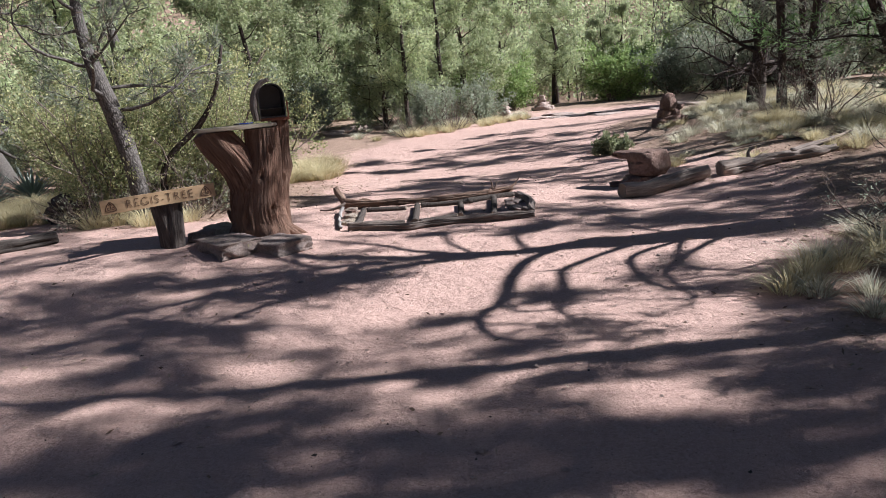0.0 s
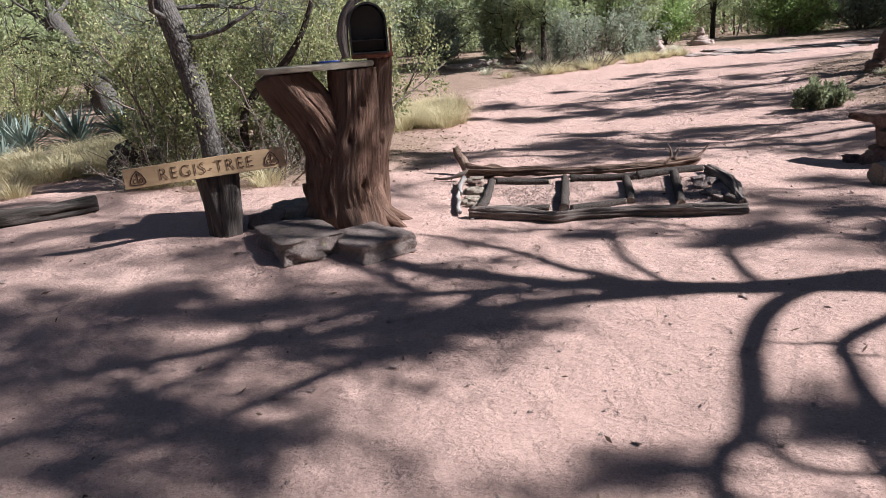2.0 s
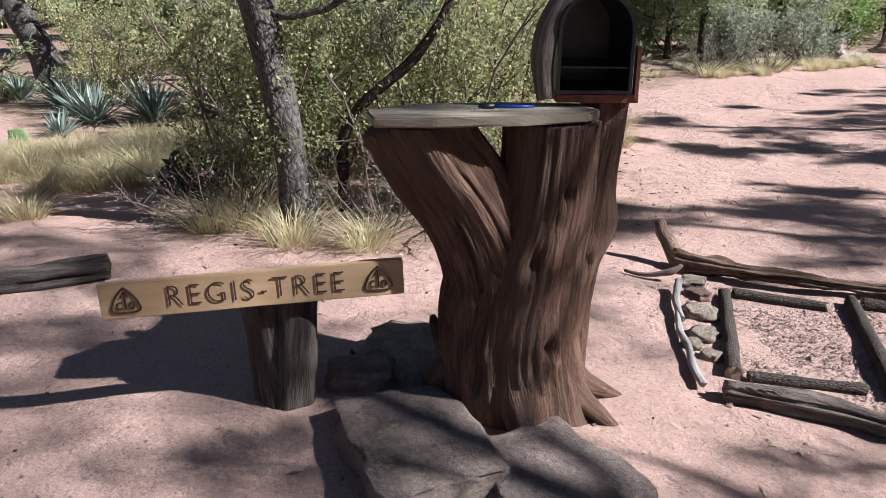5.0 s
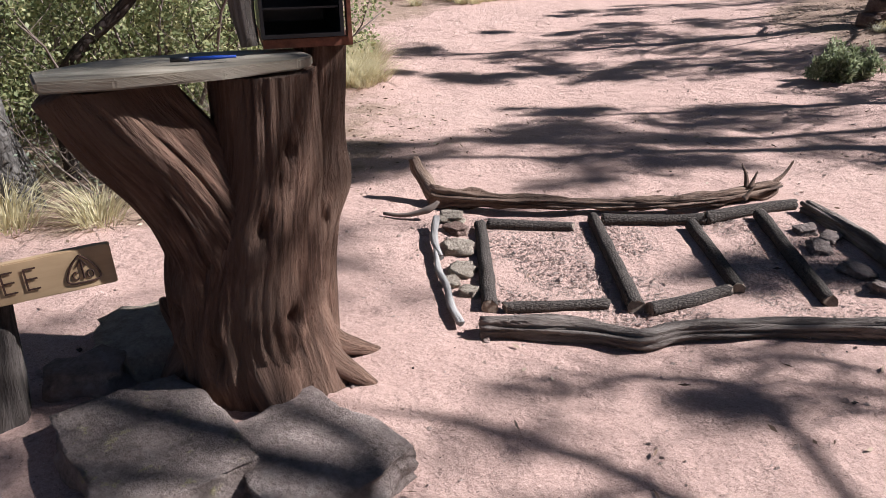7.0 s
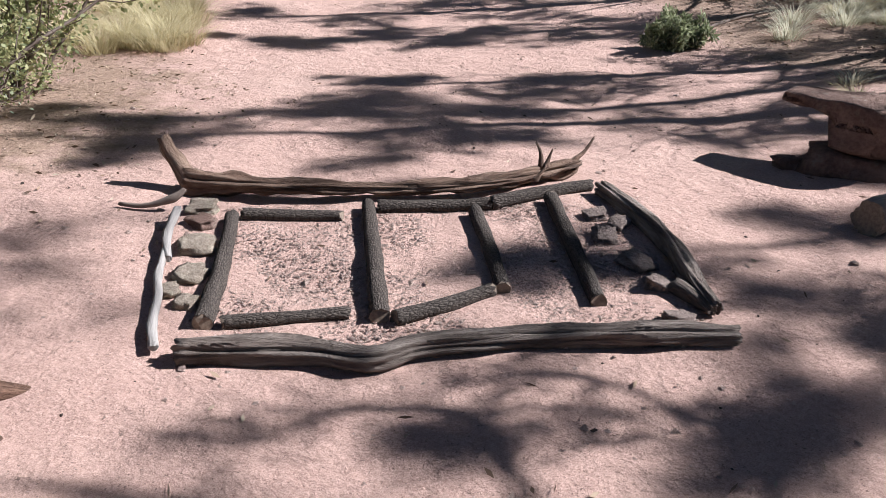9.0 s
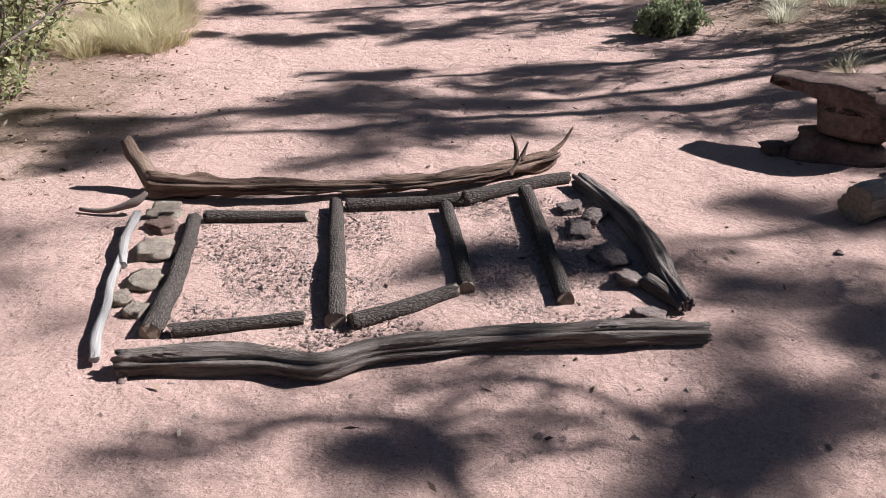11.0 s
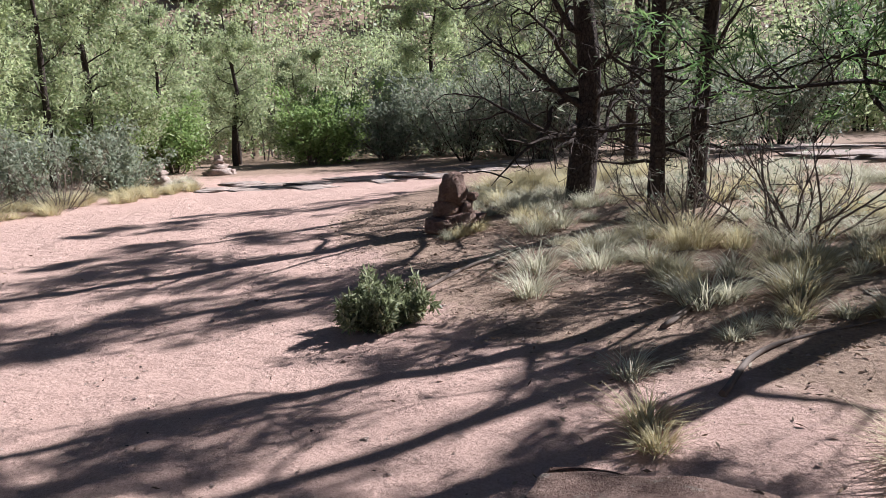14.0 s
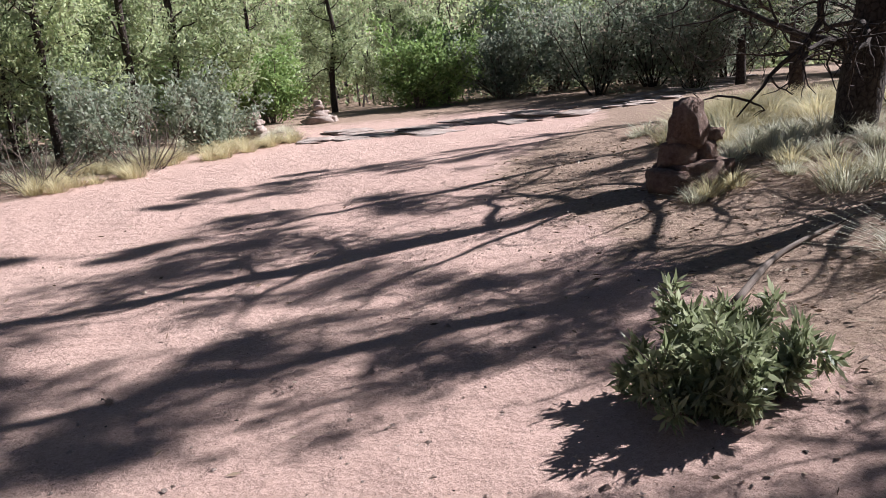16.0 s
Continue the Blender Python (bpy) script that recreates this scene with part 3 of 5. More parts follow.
# each limb: (sideways, height) along it, its thickness, how leafy its end is
for k, (pts, r, leafy) in enumerate([
        ([(0.2, 3.3), (-0.1, 3.55), (-0.65, 3.72), (-1.2, 3.8), (-1.36, 3.9), (-1.62, 3.95), (-1.92, 3.88), (-2.08, 3.72), (-2.2, 3.4)], 0.065, 0),
        ([(-1.2, 3.8), (-1.48, 3.74), (-1.5, 3.56), (-1.33, 3.46)], 0.03, 0),
        ([(0.1, 2.75), (-0.18, 3.05), (-0.53, 3.36), (-1.1, 3.42), (-1.4, 3.51), (-1.73, 3.48), (-1.9, 3.3)], 0.05, 0),
        ([(0.0, 2.35), (-0.15, 2.62), (-0.37, 2.86), (-0.8, 2.9), (-1.18, 2.9), (-1.5, 2.76), (-1.75, 2.8)], 0.045, 0),
        ([(-0.02, 2.0), (-0.18, 2.3), (-0.58, 2.63), (-0.8, 2.77), (-1.13, 2.86), (-1.42, 2.84), (-1.6, 2.65)], 0.04, 0),
        ([(-0.07, 2.5), (-0.58, 2.66), (-0.88, 2.65), (-1.08, 2.48), (-0.98, 2.2), (-1.2, 2.05)], 0.028, 0),
        ([(0.05, 2.35), (0.3, 2.5), (0.85, 2.62), (1.32, 2.68), (1.6, 2.9)], 0.035, 1),
        ([(0.22, 4.6), (0.12, 4.78), (-0.34, 4.84), (-0.52, 5.0), (-0.5, 5.25), (-0.75, 5.5)], 0.07, 3),
        ([(-0.2, 4.83), (-0.3, 5.05), (-0.28, 5.35), (-0.4, 5.75)], 0.04, 3),
        ([(0.35, 4.15), (0.6, 4.4), (0.9, 4.68), (1.13, 5.08), (1.2, 5.5)], 0.05, 0),
        ([(0.25, 3.9), (0.75, 4.1), (1.35, 4.15), (1.45, 4.45), (1.3, 4.7)], 0.035, 1),
        ([(0.2, 3.5), (0.7, 3.6), (1.1, 3.5), (1.5, 3.85), (1.55, 4.2)], 0.035, 1),
        ([(0.2, 4.7), (0.15, 5.3), (-0.05, 5.9), (-0.15, 6.7)], 0.06, 4),
        ([(-0.5, 5.1), (-0.9, 5.35), (-1.3, 5.6), (-1.6, 6.0)], 0.05, 4),
        ([(0.1, 5.2), (-0.45, 5.7), (-0.85, 6.3), (-1.0, 7.0)], 0.05, 4),
        ([(-0.4, 5.6), (-1.0, 5.9), (-1.6, 6.4), (-1.9, 6.9)], 0.04, 4),
        ([(0.15, 5.0), (0.55, 5.5), (0.75, 6.1), (0.7, 6.9)], 0.05, 1),
        ([(0.3, 5.2), (0.9, 5.5), (1.3, 6.0), (1.4, 6.4)], 0.04, 0)]):
    s = Shape()
    g = np.random.default_rng(310 + k)
    line = spline([(0.03 + 0.12 * math.sin(k * 1.7) * i / len(pts), a, b) for i, (a, b) in enumerate(pts)], 26)
    s.tube(line, [r * 0.8, r * 0.68, r * 0.48, 0.012], 7, 0.2, 4, k)
    for _ in range(9 if leafy > 1 else 11):
        j = int(g.integers(8, 25))
        sub = branch(g, line[j], line[j] - line[j - 1] + g.normal(size=3) * 0.12, g.uniform(0.2, 0.55), 0.02, 0.35, 6)
        s.tube(sub, [r * 0.25, 0.004], 4, cap=False)
        for _ in range(leafy):
            tw = branch(g, sub[int(g.integers(1, 5))], sub[4] - sub[3] + g.normal(size=3) * 0.1, g.uniform(0.2, 0.45), 0.05, 0.3, 4)
            s.tube(tw, [0.006, 0.003], 3, cap=False)
            tufts(crown, g, tw, 5, 9, 0.115, 0.018, 1.0, 0.06)
    part("limb", s.mesh("limb", BARK, True), BARK, jt)
part("crown", crown.mesh("crown", NEEDLE), NEEDLE, jt)
plant(jt, [(5.15, 6.64, 1.0, 0)])

# unseen trees, added past the edge of the walk to dapple it with shade
plant(make_tree("juniper_tree", "unseen broad juniper with dense dark foliage, added for shade", 41, 5.6, 0.06, 0.22, 2.1, 24, NEEDLE, BARK, dead=0.0, tuft_count=9, per=10),
      [(6.2, 3.4, 0.75, 0), (7.7, 0.2, 0.85, 120), (5.2, -1.4, 1.0, 220), (10.4, 5.0, 1.1, 40), (9.0, 7.5, 0.9, 75), (5.3, 4.1, 0.7, 250), (9.3, 9.0, 0.8, 200), (-4.8, -3.0, 1.1, 10)], "junipers behind the walk")

plant(make_tree("pine_tree", "unseen tall pine with a high open crown, added for shade", 47, 9.4, 0.1, 0.58, 1.3, 16, NEEDLE, BARK, dead=0.0, tuft_count=8, subs=7),
      [(8.0, 3.2, 1.0, 140), (10.9, 3.4, 1.0, 200), (8.2, 4.6, 1.12, 20)], "pines behind the walk")
plant(make_tree("pine_tree", "unseen slim pine with a thin open crown, added for shade", 48, 9.2, 0.09, 0.6, 0.85, 15, NEEDLE, BARK, dead=0.1, tuft_count=7, subs=6),
      [(10.6, 9.4, 0.92, 250), (9.9, 11.9, 1.0, 310), (10.3, 7.95, 0.85, 30), (9.5, 5.55, 0.8, 120)], "pines behind the walk")
# two more unseen pines, their tops bent to steer where the crowns' shade falls
plant(make_tree("pine_tree", "unseen tall pine with a broad crown, top bent for its shade", 49, 8.6, 0.09, 0.64, 1.7, 18, NEEDLE, BARK, dead=0.05, tuft_count=7, subs=7,
                trunk_line=[(0, 0, -0.25), (0, 0, 2), (0, 0, 4.5), (-0.2, -0.5, 6), (-0.3, -1.2, 7.3), (-0.4, -1.8, 8.6)]), [(6.4, 6.92, 1.0, 0)], "pines behind the walk")
plant(make_tree("pine_tree", "unseen tall pine with a sparse crown, top bent for its shade", 50, 8.6, 0.08, 0.62, 1.9, 17, NEEDLE, BARK, dead=0.2, tuft_count=4, subs=5,
                trunk_line=[(0, 0, -0.25), (0, 0, 2), (0, 0, 4.6), (-0.1, 0.5, 6), (-0.3, 1.3, 7.3), (-0.5, 2.1, 8.6)]), [(7.3, 6.98, 1.2, 0)], "pines behind the walk")

# left of the trail: the tree behind the sign, the big junipers, oak scrub
plant(make_tree("juniper_tree", "leaning juniper with grey checked bark behind the sign", 52, 5.2, 0.11, 0.36, 1.9, 14, NEEDLE, BARKGREY, dead=0.45, tuft_count=9,
                trunk_line=[(0, 0, -0.2), (-0.06, 0.0, 0.5), (-0.2, 0.0, 1.4), (-0.36, -0.02, 2.1), (-0.5, 0.1, 3.0), (-0.45, 0.2, 4.0), (-0.6, 0.3, 5.0)]), [(-3.7, 9.6, 1.0, 0)])
plant(make_tree("juniper_tree", "old juniper with a thick forked leaning trunk", 57, 6.0, 0.27, 0.28, 3.0, 15, FARLEAF, BARKGREY, dead=0.3, tuft_count=10, length=0.12, width=0.035,
                trunk_line=[(0.1, 0, -0.3), (-0.3, 0, 0.9), (-0.9, 0, 2.0), (-1.4, 0.3, 3.3), (-1.3, 0.5, 4.6), (-1.7, 0.6, 6.0)]), [(-13.3, 17.4, 1.0, 0), (-11.2, 19.4, 0.9, 70), (-8.2, 17.6, 0.8, 200)])
OAK = make_shrub("oak_shrub", "olive green scrub oak with many thin stems", 61, 1.9, 1.0, 13, OAKLEAF, TWIG, tuft_count=9, per=11, length=0.038, width=0.023, r=0.018)
plant(OAK, [(-3.15, 10.6, 1.0, 0), (-4.35, 10.2, 0.95, 80), (-2.9, 11.9, 1.1, 140), (-4.6, 11.9, 1.15, 220), (-5.6, 13.4, 1.2, 20), (-3.9, 13.2, 1.3, 300), (-6.9, 14.6, 1.2, 110),
            (-5.0, 15.3, 1.4, 33), (-7.6, 16.6, 1.3, 250), (-10.4, 15.5, 1.1, 60), (-10.2, 11.2, 0.8, 45), (-12.6, 13.4, 1.1, 75)], "scrub oak thicket")
plant(make_shrub("brush", "grey leafless tangle of dry brush", 66, 0.75, 0.7, 16, GREYLEAF, TWIG, tuft_count=3, per=4, length=0.03, width=0.014, r=0.009, bare=0.8),
      [(-3.1, 9.75, 1.0, 0), (-2.75, 10.3, 1.0, 100), (-4.3, 9.5, 0.9, 200), (6.5, 12.9, 1.35, 0), (6.2, 13.9, 1.1, 90), (-0.9, 22.6, 1.2, 40), (0.4, 23.6, 1.3, 140), (5.2, 7.9, 1.0, 30), (3.6, 5.6, 0.9, 130)], "dry brush")
# slanting dark limb behind the stump
s = Shape()
s.tube(spline([(-3.66, 10.2, 0.0), (-3.66, 10.2, 0.55), (-3.5, 10.2, 0.85), (-3.1, 10.25, 1.2), (-2.85, 10.3, 1.6), (-2.7, 10.4, 2.2)], 26), [0.05, 0.045, 0.035, 0.02], 8, 0.2, 4, 3.3)
tagged(part("leaning_branch", s.mesh("leaning_branch", BARK, True), BARK), "dark slanting branch among the scrub", "branch")

# along the far side of the clearing
FARPINE = make_tree("pinyon_tree", "light green pinyon with a bushy crown", 71, 6.5, 0.09, 0.05, 2.3, 28, FARLEAF, BARK, per=10, length=0.14, width=0.046, tuft_count=7, subs=7, dead=0.1, reach=0.11)
FARPINE2 = make_tree("pinyon_tree", "slim pinyon with forked top and open crown", 77, 7.2, 0.09, 0.2, 1.9, 20, FARLEAF, BARK, per=10, length=0.14, width=0.046, tuft_count=7, subs=7, dead=0.2, reach=0.11)
plant(FARPINE, [(-0.8, 33.2, 0.9, 0), (-4.5, 31, 1.0, 40), (1.0, 28.4, 0.95, 100), (-2.6, 36.5, 1.15, 200), (3.0, 36, 0.8, 250), (8.5, 39.5, 0.7, 300), (-8.0, 28.5, 1.1, 150), (-6.6, 35.5, 1.2, 33),
                (13.5, 40, 0.8, 90), (-11.5, 24.5, 1.0, 210), (-13.5, 31, 1.2, 280), (20, 42, 1.3, 14), (12, 33.4, 1.0, 44), (-16.5, 24, 1.1, 70), (-19, 30, 1.2, 10), (-1.8, 26.2, 0.8, 77)], "pinyons round the clearing")
plant(FARPINE2, [(5.0, 33.2, 0.8, 20), (0.2, 26.6, 0.8, 130), (-1.0, 25.3, 0.75, 310), (-3.6, 39, 1.2, 90), (6.5, 42, 0.8, 160), (11, 46, 0.8, 240), (-6.0, 24.5, 0.9, 45), (-9.5, 38, 1.3, 270),
                 (16, 36, 1.1, 5), (24, 33, 1.1, 330), (18, 27.5, 1.0, 115), (-15, 39, 1.3, 180), (13.5, 26.4, 0.95, 60), (21, 22, 1.0, 90)], "pinyons round the clearing")
plant(make_shrub("bush", "bright green leafy bush at the trail's edge", 81, 2.2, 1.5, 16, LIMELEAF, TWIG, per=7, length=0.13, width=0.06, tuft_count=6, reach=0.1, r=0.02),
      [(7.1, 31.6, 1.0, 0), (8.4, 33.0, 1.0, 120), (3.0, 30.9, 0.9, 200), (0.9, 29.6, 0.85, 290)], "bright bushes")
plant(make_shrub("bush", "rounded grey-green bush with fine grey twigs", 86, 1.9, 1.2, 15, GREYLEAF, TWIG, per=6, length=0.12, width=0.05, tuft_count=6, reach=0.1, r=0.018, bare=0.15),
      [(9.6, 31.6, 1.1, 0), (11.6, 32.0, 1.3, 70), (13.6, 31.4, 1.2, 140), (10.6, 34, 1.5, 210), (-2.6, 28, 0.9, 280), (-1.2, 29.4, 1.0, 20), (15.8, 30.6, 1.2, 60), (17.8, 32, 1.3, 200),
       (-0.4, 24.6, 0.75, 130), (1.4, 26.0, 0.8, 50), (-4.4, 27.2, 1.0, 90), (-6.8, 22.6, 1.2, 250), (-9.5, 21.5, 1.2, 30), (-12.5, 21.8, 1.1, 330), (-4.9, 20.4, 1.0, 300), (-6.2, 18.2, 1.1, 170)], "grey-green bushes")
plant(make_shrub("bush", "dark green bush in the shade of pines", 88, 2.6, 1.6, 16, NEEDLE, BARK, per=6, length=0.13, width=0.045, tuft_count=6, reach=0.1, r=0.022),
      [(11.2, 29.0, 1.0, 0), (13.0, 29.4, 1.1, 100), (14.8, 28.6, 1.0, 200), (12.4, 26.6, 0.8, 300), (16.5, 26, 1.0, 50), (19, 24.5, 1.1, 10), (22, 26, 1.2, 90), (24, 20, 1.0, 150), (26, 24, 1.2, 210), (14.5, 23.2, 0.8, 250)], "dark bushes")

# wooded hillside
rng = np.random.default_rng(5)
s, tr = Shape(), Shape()
count = 0
for _ in range(3000):
    a, d = rng.uniform(-1.0, 1.3), 38 + 150 * rng.uniform(0, 1) ** 1.25
    x, y = 1 + d * math.sin(a), 12 + d * math.cos(a)
    if y < 38 and abs(x) < 22:
        continue
    z0 = gz(x, y)
    hgt, w = rng.uniform(2.2, 5.5) * (1 if d < 90 else 1.3), rng.uniform(1.2, 2.4) * (1 if d < 90 else 1.5)
    n = 190 if d < 70 else (60 if d < 110 else 32)
    b = rng.normal(size=(9, 3)) * np.array((w * 0.5, w * 0.5, hgt * 0.22)) + np.array((0, 0, hgt * 0.5))
    c = b[rng.integers(0, 9, n)] + rng.normal(size=(n, 3)) * np.array((w * 0.3, w * 0.3, hgt * 0.13))
    c[:, 2] = np.clip(c[:, 2], 0.2, hgt * 1.1)
    size = 0.3 if d < 70 else (0.6 if d < 110 else 1.1)
    s.leaves(c + np.array((x, y, z0)), size, size * 0.5, rng)
    tr.tube([(x, y, z0 - 0.3), (x + rng.normal() * 0.2, y, z0 + hgt * 0.4), (x + rng.normal() * 0.3, y, z0 + hgt * 0.8)], [0.06, 0.05, 0.02], 3, cap=False)
woods = thing("far_woods", 0, 0, 0, "grey-green scrub woods covering the hillside", "woods", kind="stuff")
part("foliage", s.mesh("foliage", FARLEAF), FARLEAF, woods)
part("trunks", tr.mesh("trunks", BARK), BARK, woods)
for k in range(40):
    a, d = R.uniform(-0.35, 0.75), R.uniform(75, 135)
    x, y = 1 + d * math.sin(a), 12 + d * math.cos(a)
    w = R.uniform(2.5, 5.5)
    ob = part("rock_outcrop", rock_shape(w * 1.4, w * 0.7, R.uniform(1.0, 1.9), k * 3.1, 0.35, 3.2, 7, 0.2, 0.08), PALEROCK)
    ob.matrix_basis = pose(x, y, gz(x, y) + 0.4, R.uniform(-6, 6), R.uniform(-6, 6), R.uniform(0, 180))
    tagged(ob, "pale layered sandstone outcrop on the hillside", "rock", "hillside outcrops")


# ---- the register stump, its board, letterbox and sign ----
def furrowed(shape, line, radii, sides, seed, depth=0.05, flat=1.0, top=9.0, knots=()):
    """A trunk with furrows running along it; knots: angle, height and size of ringed hollows (a minus: a burl)."""
    line = np.asarray(line, float)
    before = shape.n
    shape.tube(line, radii, sides, 0.0, 1, seed, flat)
    v = shape.v[-1]
    k = len(line)
    for i in range(k):
        for j in range(sides):
            g = 2 * math.pi * j / sides
            p = v[i * sides + j]
            away = p - line[i]
            h = line[i][2]
            rad = np.linalg.norm(away)
            swell = bend = 0.0
            for ka, kh, ks in knots:
                gap = math.hypot(((g - ka + math.pi) % (2 * math.pi) - math.pi) * rad, (h - kh) * 0.55) / abs(ks)
                swell += math.copysign(1, ks) * (0.12 * math.exp(-(gap - 1) ** 2 * 5) - 0.26 * math.exp(-gap * gap * 8)) if ks > 0 else 0.75 * math.exp(-gap * gap * 1.2)
                bend += 0.5 * math.exp(-gap * gap * 0.35) * math.copysign(1, (g - ka + math.pi) % (2 * math.pi) - math.pi)
            g = g - bend * 0.12
            d = noise.noise(Vector((math.cos(g) * 1.6 + seed, math.sin(g) * 1.6, h * 2.2))) * depth * 1.7
            d += noise.noise(Vector((math.cos(g + 0.25 * h) * 7 + seed, math.sin(g + 0.25 * h) * 7, h * 0.8))) * depth * 0.5
            d += noise.noise(Vector((math.cos(g + 0.2 * h) * 24 + seed, math.sin(g + 0.2 * h) * 24, h * 1.4))) * depth * 0.55
            d -= max(0, noise.noise(Vector((math.cos(g) * 13, math.sin(g) * 13 + seed, h * 0.9))) - 0.16) * depth * 2.6
            v[i * sides + j] = line[i] + away * (1 + d + swell * 0.5)
    v[:, 2] = np.minimum(v[:, 2], top)
    return before


stump = thing("register_stump", -1.78, 7.72, gz(-1.78, 7.5), "forked red-brown cedar stump set upright as a writing desk", "stump")
STUMP_TURN = radians(21)


def across(points):
    """Points of the stump (sideways in its fork's plane, towards the back, up) in its own axes."""
    c, d = math.cos(STUMP_TURN), math.sin(STUMP_TURN)
    return [(u * c - w * d, u * d + w * c, z) for u, w, z in points]


TURN = STUMP_TURN
s = Shape()
furrowed(s, spline(across([(0.0, 0, -0.14), (-0.02, 0.0, 0.1), (-0.03, 0.0, 0.3), (0.01, 0.0, 0.55), (0.065, -0.01, 0.8), (0.085, -0.02, 1.1)]), 110), [0.31, 0.275, 0.262, 0.255, 0.225, 0.185, 0.17, 0.165], 190, 2.0, 0.075, top=1.083,
         knots=[(TURN - 1.66, 0.62, 0.05), (TURN - 1.15, 0.31, 0.045), (TURN - 1.3, 0.86, 0.035), (TURN - 2.2, 0.2, 0.05)])
trunk = part("trunk", s.mesh("trunk", STUMP, True), STUMP, stump)
s = Shape()
furrowed(s, spline(across([(-0.05, 0.0, -0.12), (-0.09, 0.0, 0.15), (-0.1, 0.0, 0.38), (-0.11, -0.01, 0.55), (-0.2, -0.02, 0.77), (-0.335, -0.03, 0.97), (-0.42, -0.04, 1.12)]), 100), [0.25, 0.215, 0.2, 0.18, 0.178, 0.172, 0.165], 170, 7.0, 0.075, top=1.083,
         knots=[(TURN - 1.9, 0.5, 0.04), (TURN - 2.6, 0.33, 0.05)])
part("arm", s.mesh("arm", STUMP, True), STUMP, stump)
s = Shape()
furrowed(s, spline(across([(0.08, 0.1, -0.1), (0.14, 0.1, 0.3), (0.2, 0.1, 0.55), (0.245, 0.1, 0.78), (0.285, 0.1, 1.0), (0.3, 0.1, 1.15)]), 80), [0.19, 0.15, 0.115, 0.1, 0.09, 0.088], 110, 11.0, 0.075,
         knots=[(TURN - 0.5, 0.7, -0.07), (TURN - 1.3, 0.56, 0.04)])
part("back_stem", s.mesh("back_stem", STUMP, True), STUMP, stump)
for pts, r in [([(0.12, -0.12, 0.2), (0.21, -0.15, 0.07), (0.29, -0.18, 0.0), (0.36, -0.19, -0.06)], 0.042), ([(0.14, 0.02, 0.22), (0.24, 0.0, 0.07), (0.34, 0.02, 0.0), (0.44, 0.05, -0.06)], 0.042),
               ([(-0.02, -0.18, 0.12), (0.0, -0.28, 0.02), (0.02, -0.36, -0.08)], 0.07), ([(-0.22, 0.02, 0.16), (-0.32, -0.02, 0.04), (-0.42, -0.04, -0.08)], 0.06), ([(-0.25, 0.08, 0.1), (-0.31, 0.1, 0.24), (-0.33, 0.1, 0.3)], 0.03)]:
    s = Shape()
    furrowed(s, spline(across(pts), 16), [r * 1.4, r, r * 0.4], 24, 5.0, 0.09)
    part("root", s.mesh("root", STUMP, True), STUMP, stump)


def plank(points, z0, z1, mat, name, parent=None, label="", bevel=0.006, cuts=14, seed=0.0, wave=0.0, lift=0.0):
    """A board from its outline (points round it), its grain along the first edge."""
    bm = bmesh.new()
    p = [Vector((x, y, 0)) for x, y in points]
    n = len(p)
    low = [bm.verts.new((q.x, q.y, z0)) for q in p]
    top = [bm.verts.new((q.x, q.y, z1)) for q in p]
    bm.faces.new(low[::-1])
    bm.faces.new(top)
    for i in range(n):
        bm.faces.new((low[i], low[(i + 1) % n], top[(i + 1) % n], top[i]))
    bmesh.ops.bevel(bm, geom=bm.edges[:], offset=bevel, segments=2, affect="EDGES")
    uv = bm.loops.layers.uv.new("UVMap")
    along = (p[1] - p[0]).normalized()
    side = Vector((-along.y, along.x, 0))
    for f in bm.faces:
        for lp in f.loops:
            lp[uv].uv = (lp.vert.co.dot(side) + lp.vert.co.z * 0.9 + seed, lp.vert.co.dot(along) + seed)
    return part(name, bm, mat, parent, label)


board = plank([(-2.19, 7.31), (-2.0, 7.36), (-1.75, 7.5), (-1.56, 7.64), (-1.53, 7.72), (-1.62, 7.86), (-1.9, 7.8), (-2.17, 7.66), (-2.28, 7.46)], 1.207, 1.24, BOARDTOP, "writing_board", seed=2)
tagged(board, "rough weathered plank laid flat over the stump's fork", "board")
tagged(part("pen", (lambda q: (q.tube([(-1.86, 7.56, 1.256), (-1.79, 7.585, 1.256), (-1.735, 7.605, 1.256)], [0.006, 0.006, 0.004], 8), q.mesh("pen", BLUEPLASTIC, True))[1])(Shape()), BLUEPLASTIC),
       "blue ballpoint pen lying on the plank", "pen")
s = Shape()
s.tube([(-1.91, 7.545, 1.257), (-1.86, 7.56, 1.257)], [0.0075, 0.009], 8)
pen = bpy.data.objects["pen"]
part("cap", s.mesh("cap", BLACKPLASTIC, True), BLACKPLASTIC, pen, "black cap")

# letterbox, its front to the trail
box = thing("mailbox", -1.562, 7.765, 1.285, "open black arched metal letterbox with a rusty flag arm", "mailbox", rz=16)
BW, BH, BD = 0.245, 0.33, 0.42


def arch(w, h, n=14):
    r = w / 2
    return [(-r, 0)] + [(-r * math.cos(math.pi * k / n), h - r + r * math.sin(math.pi * k / n)) for k in range(n + 1)] + [(r, 0)]


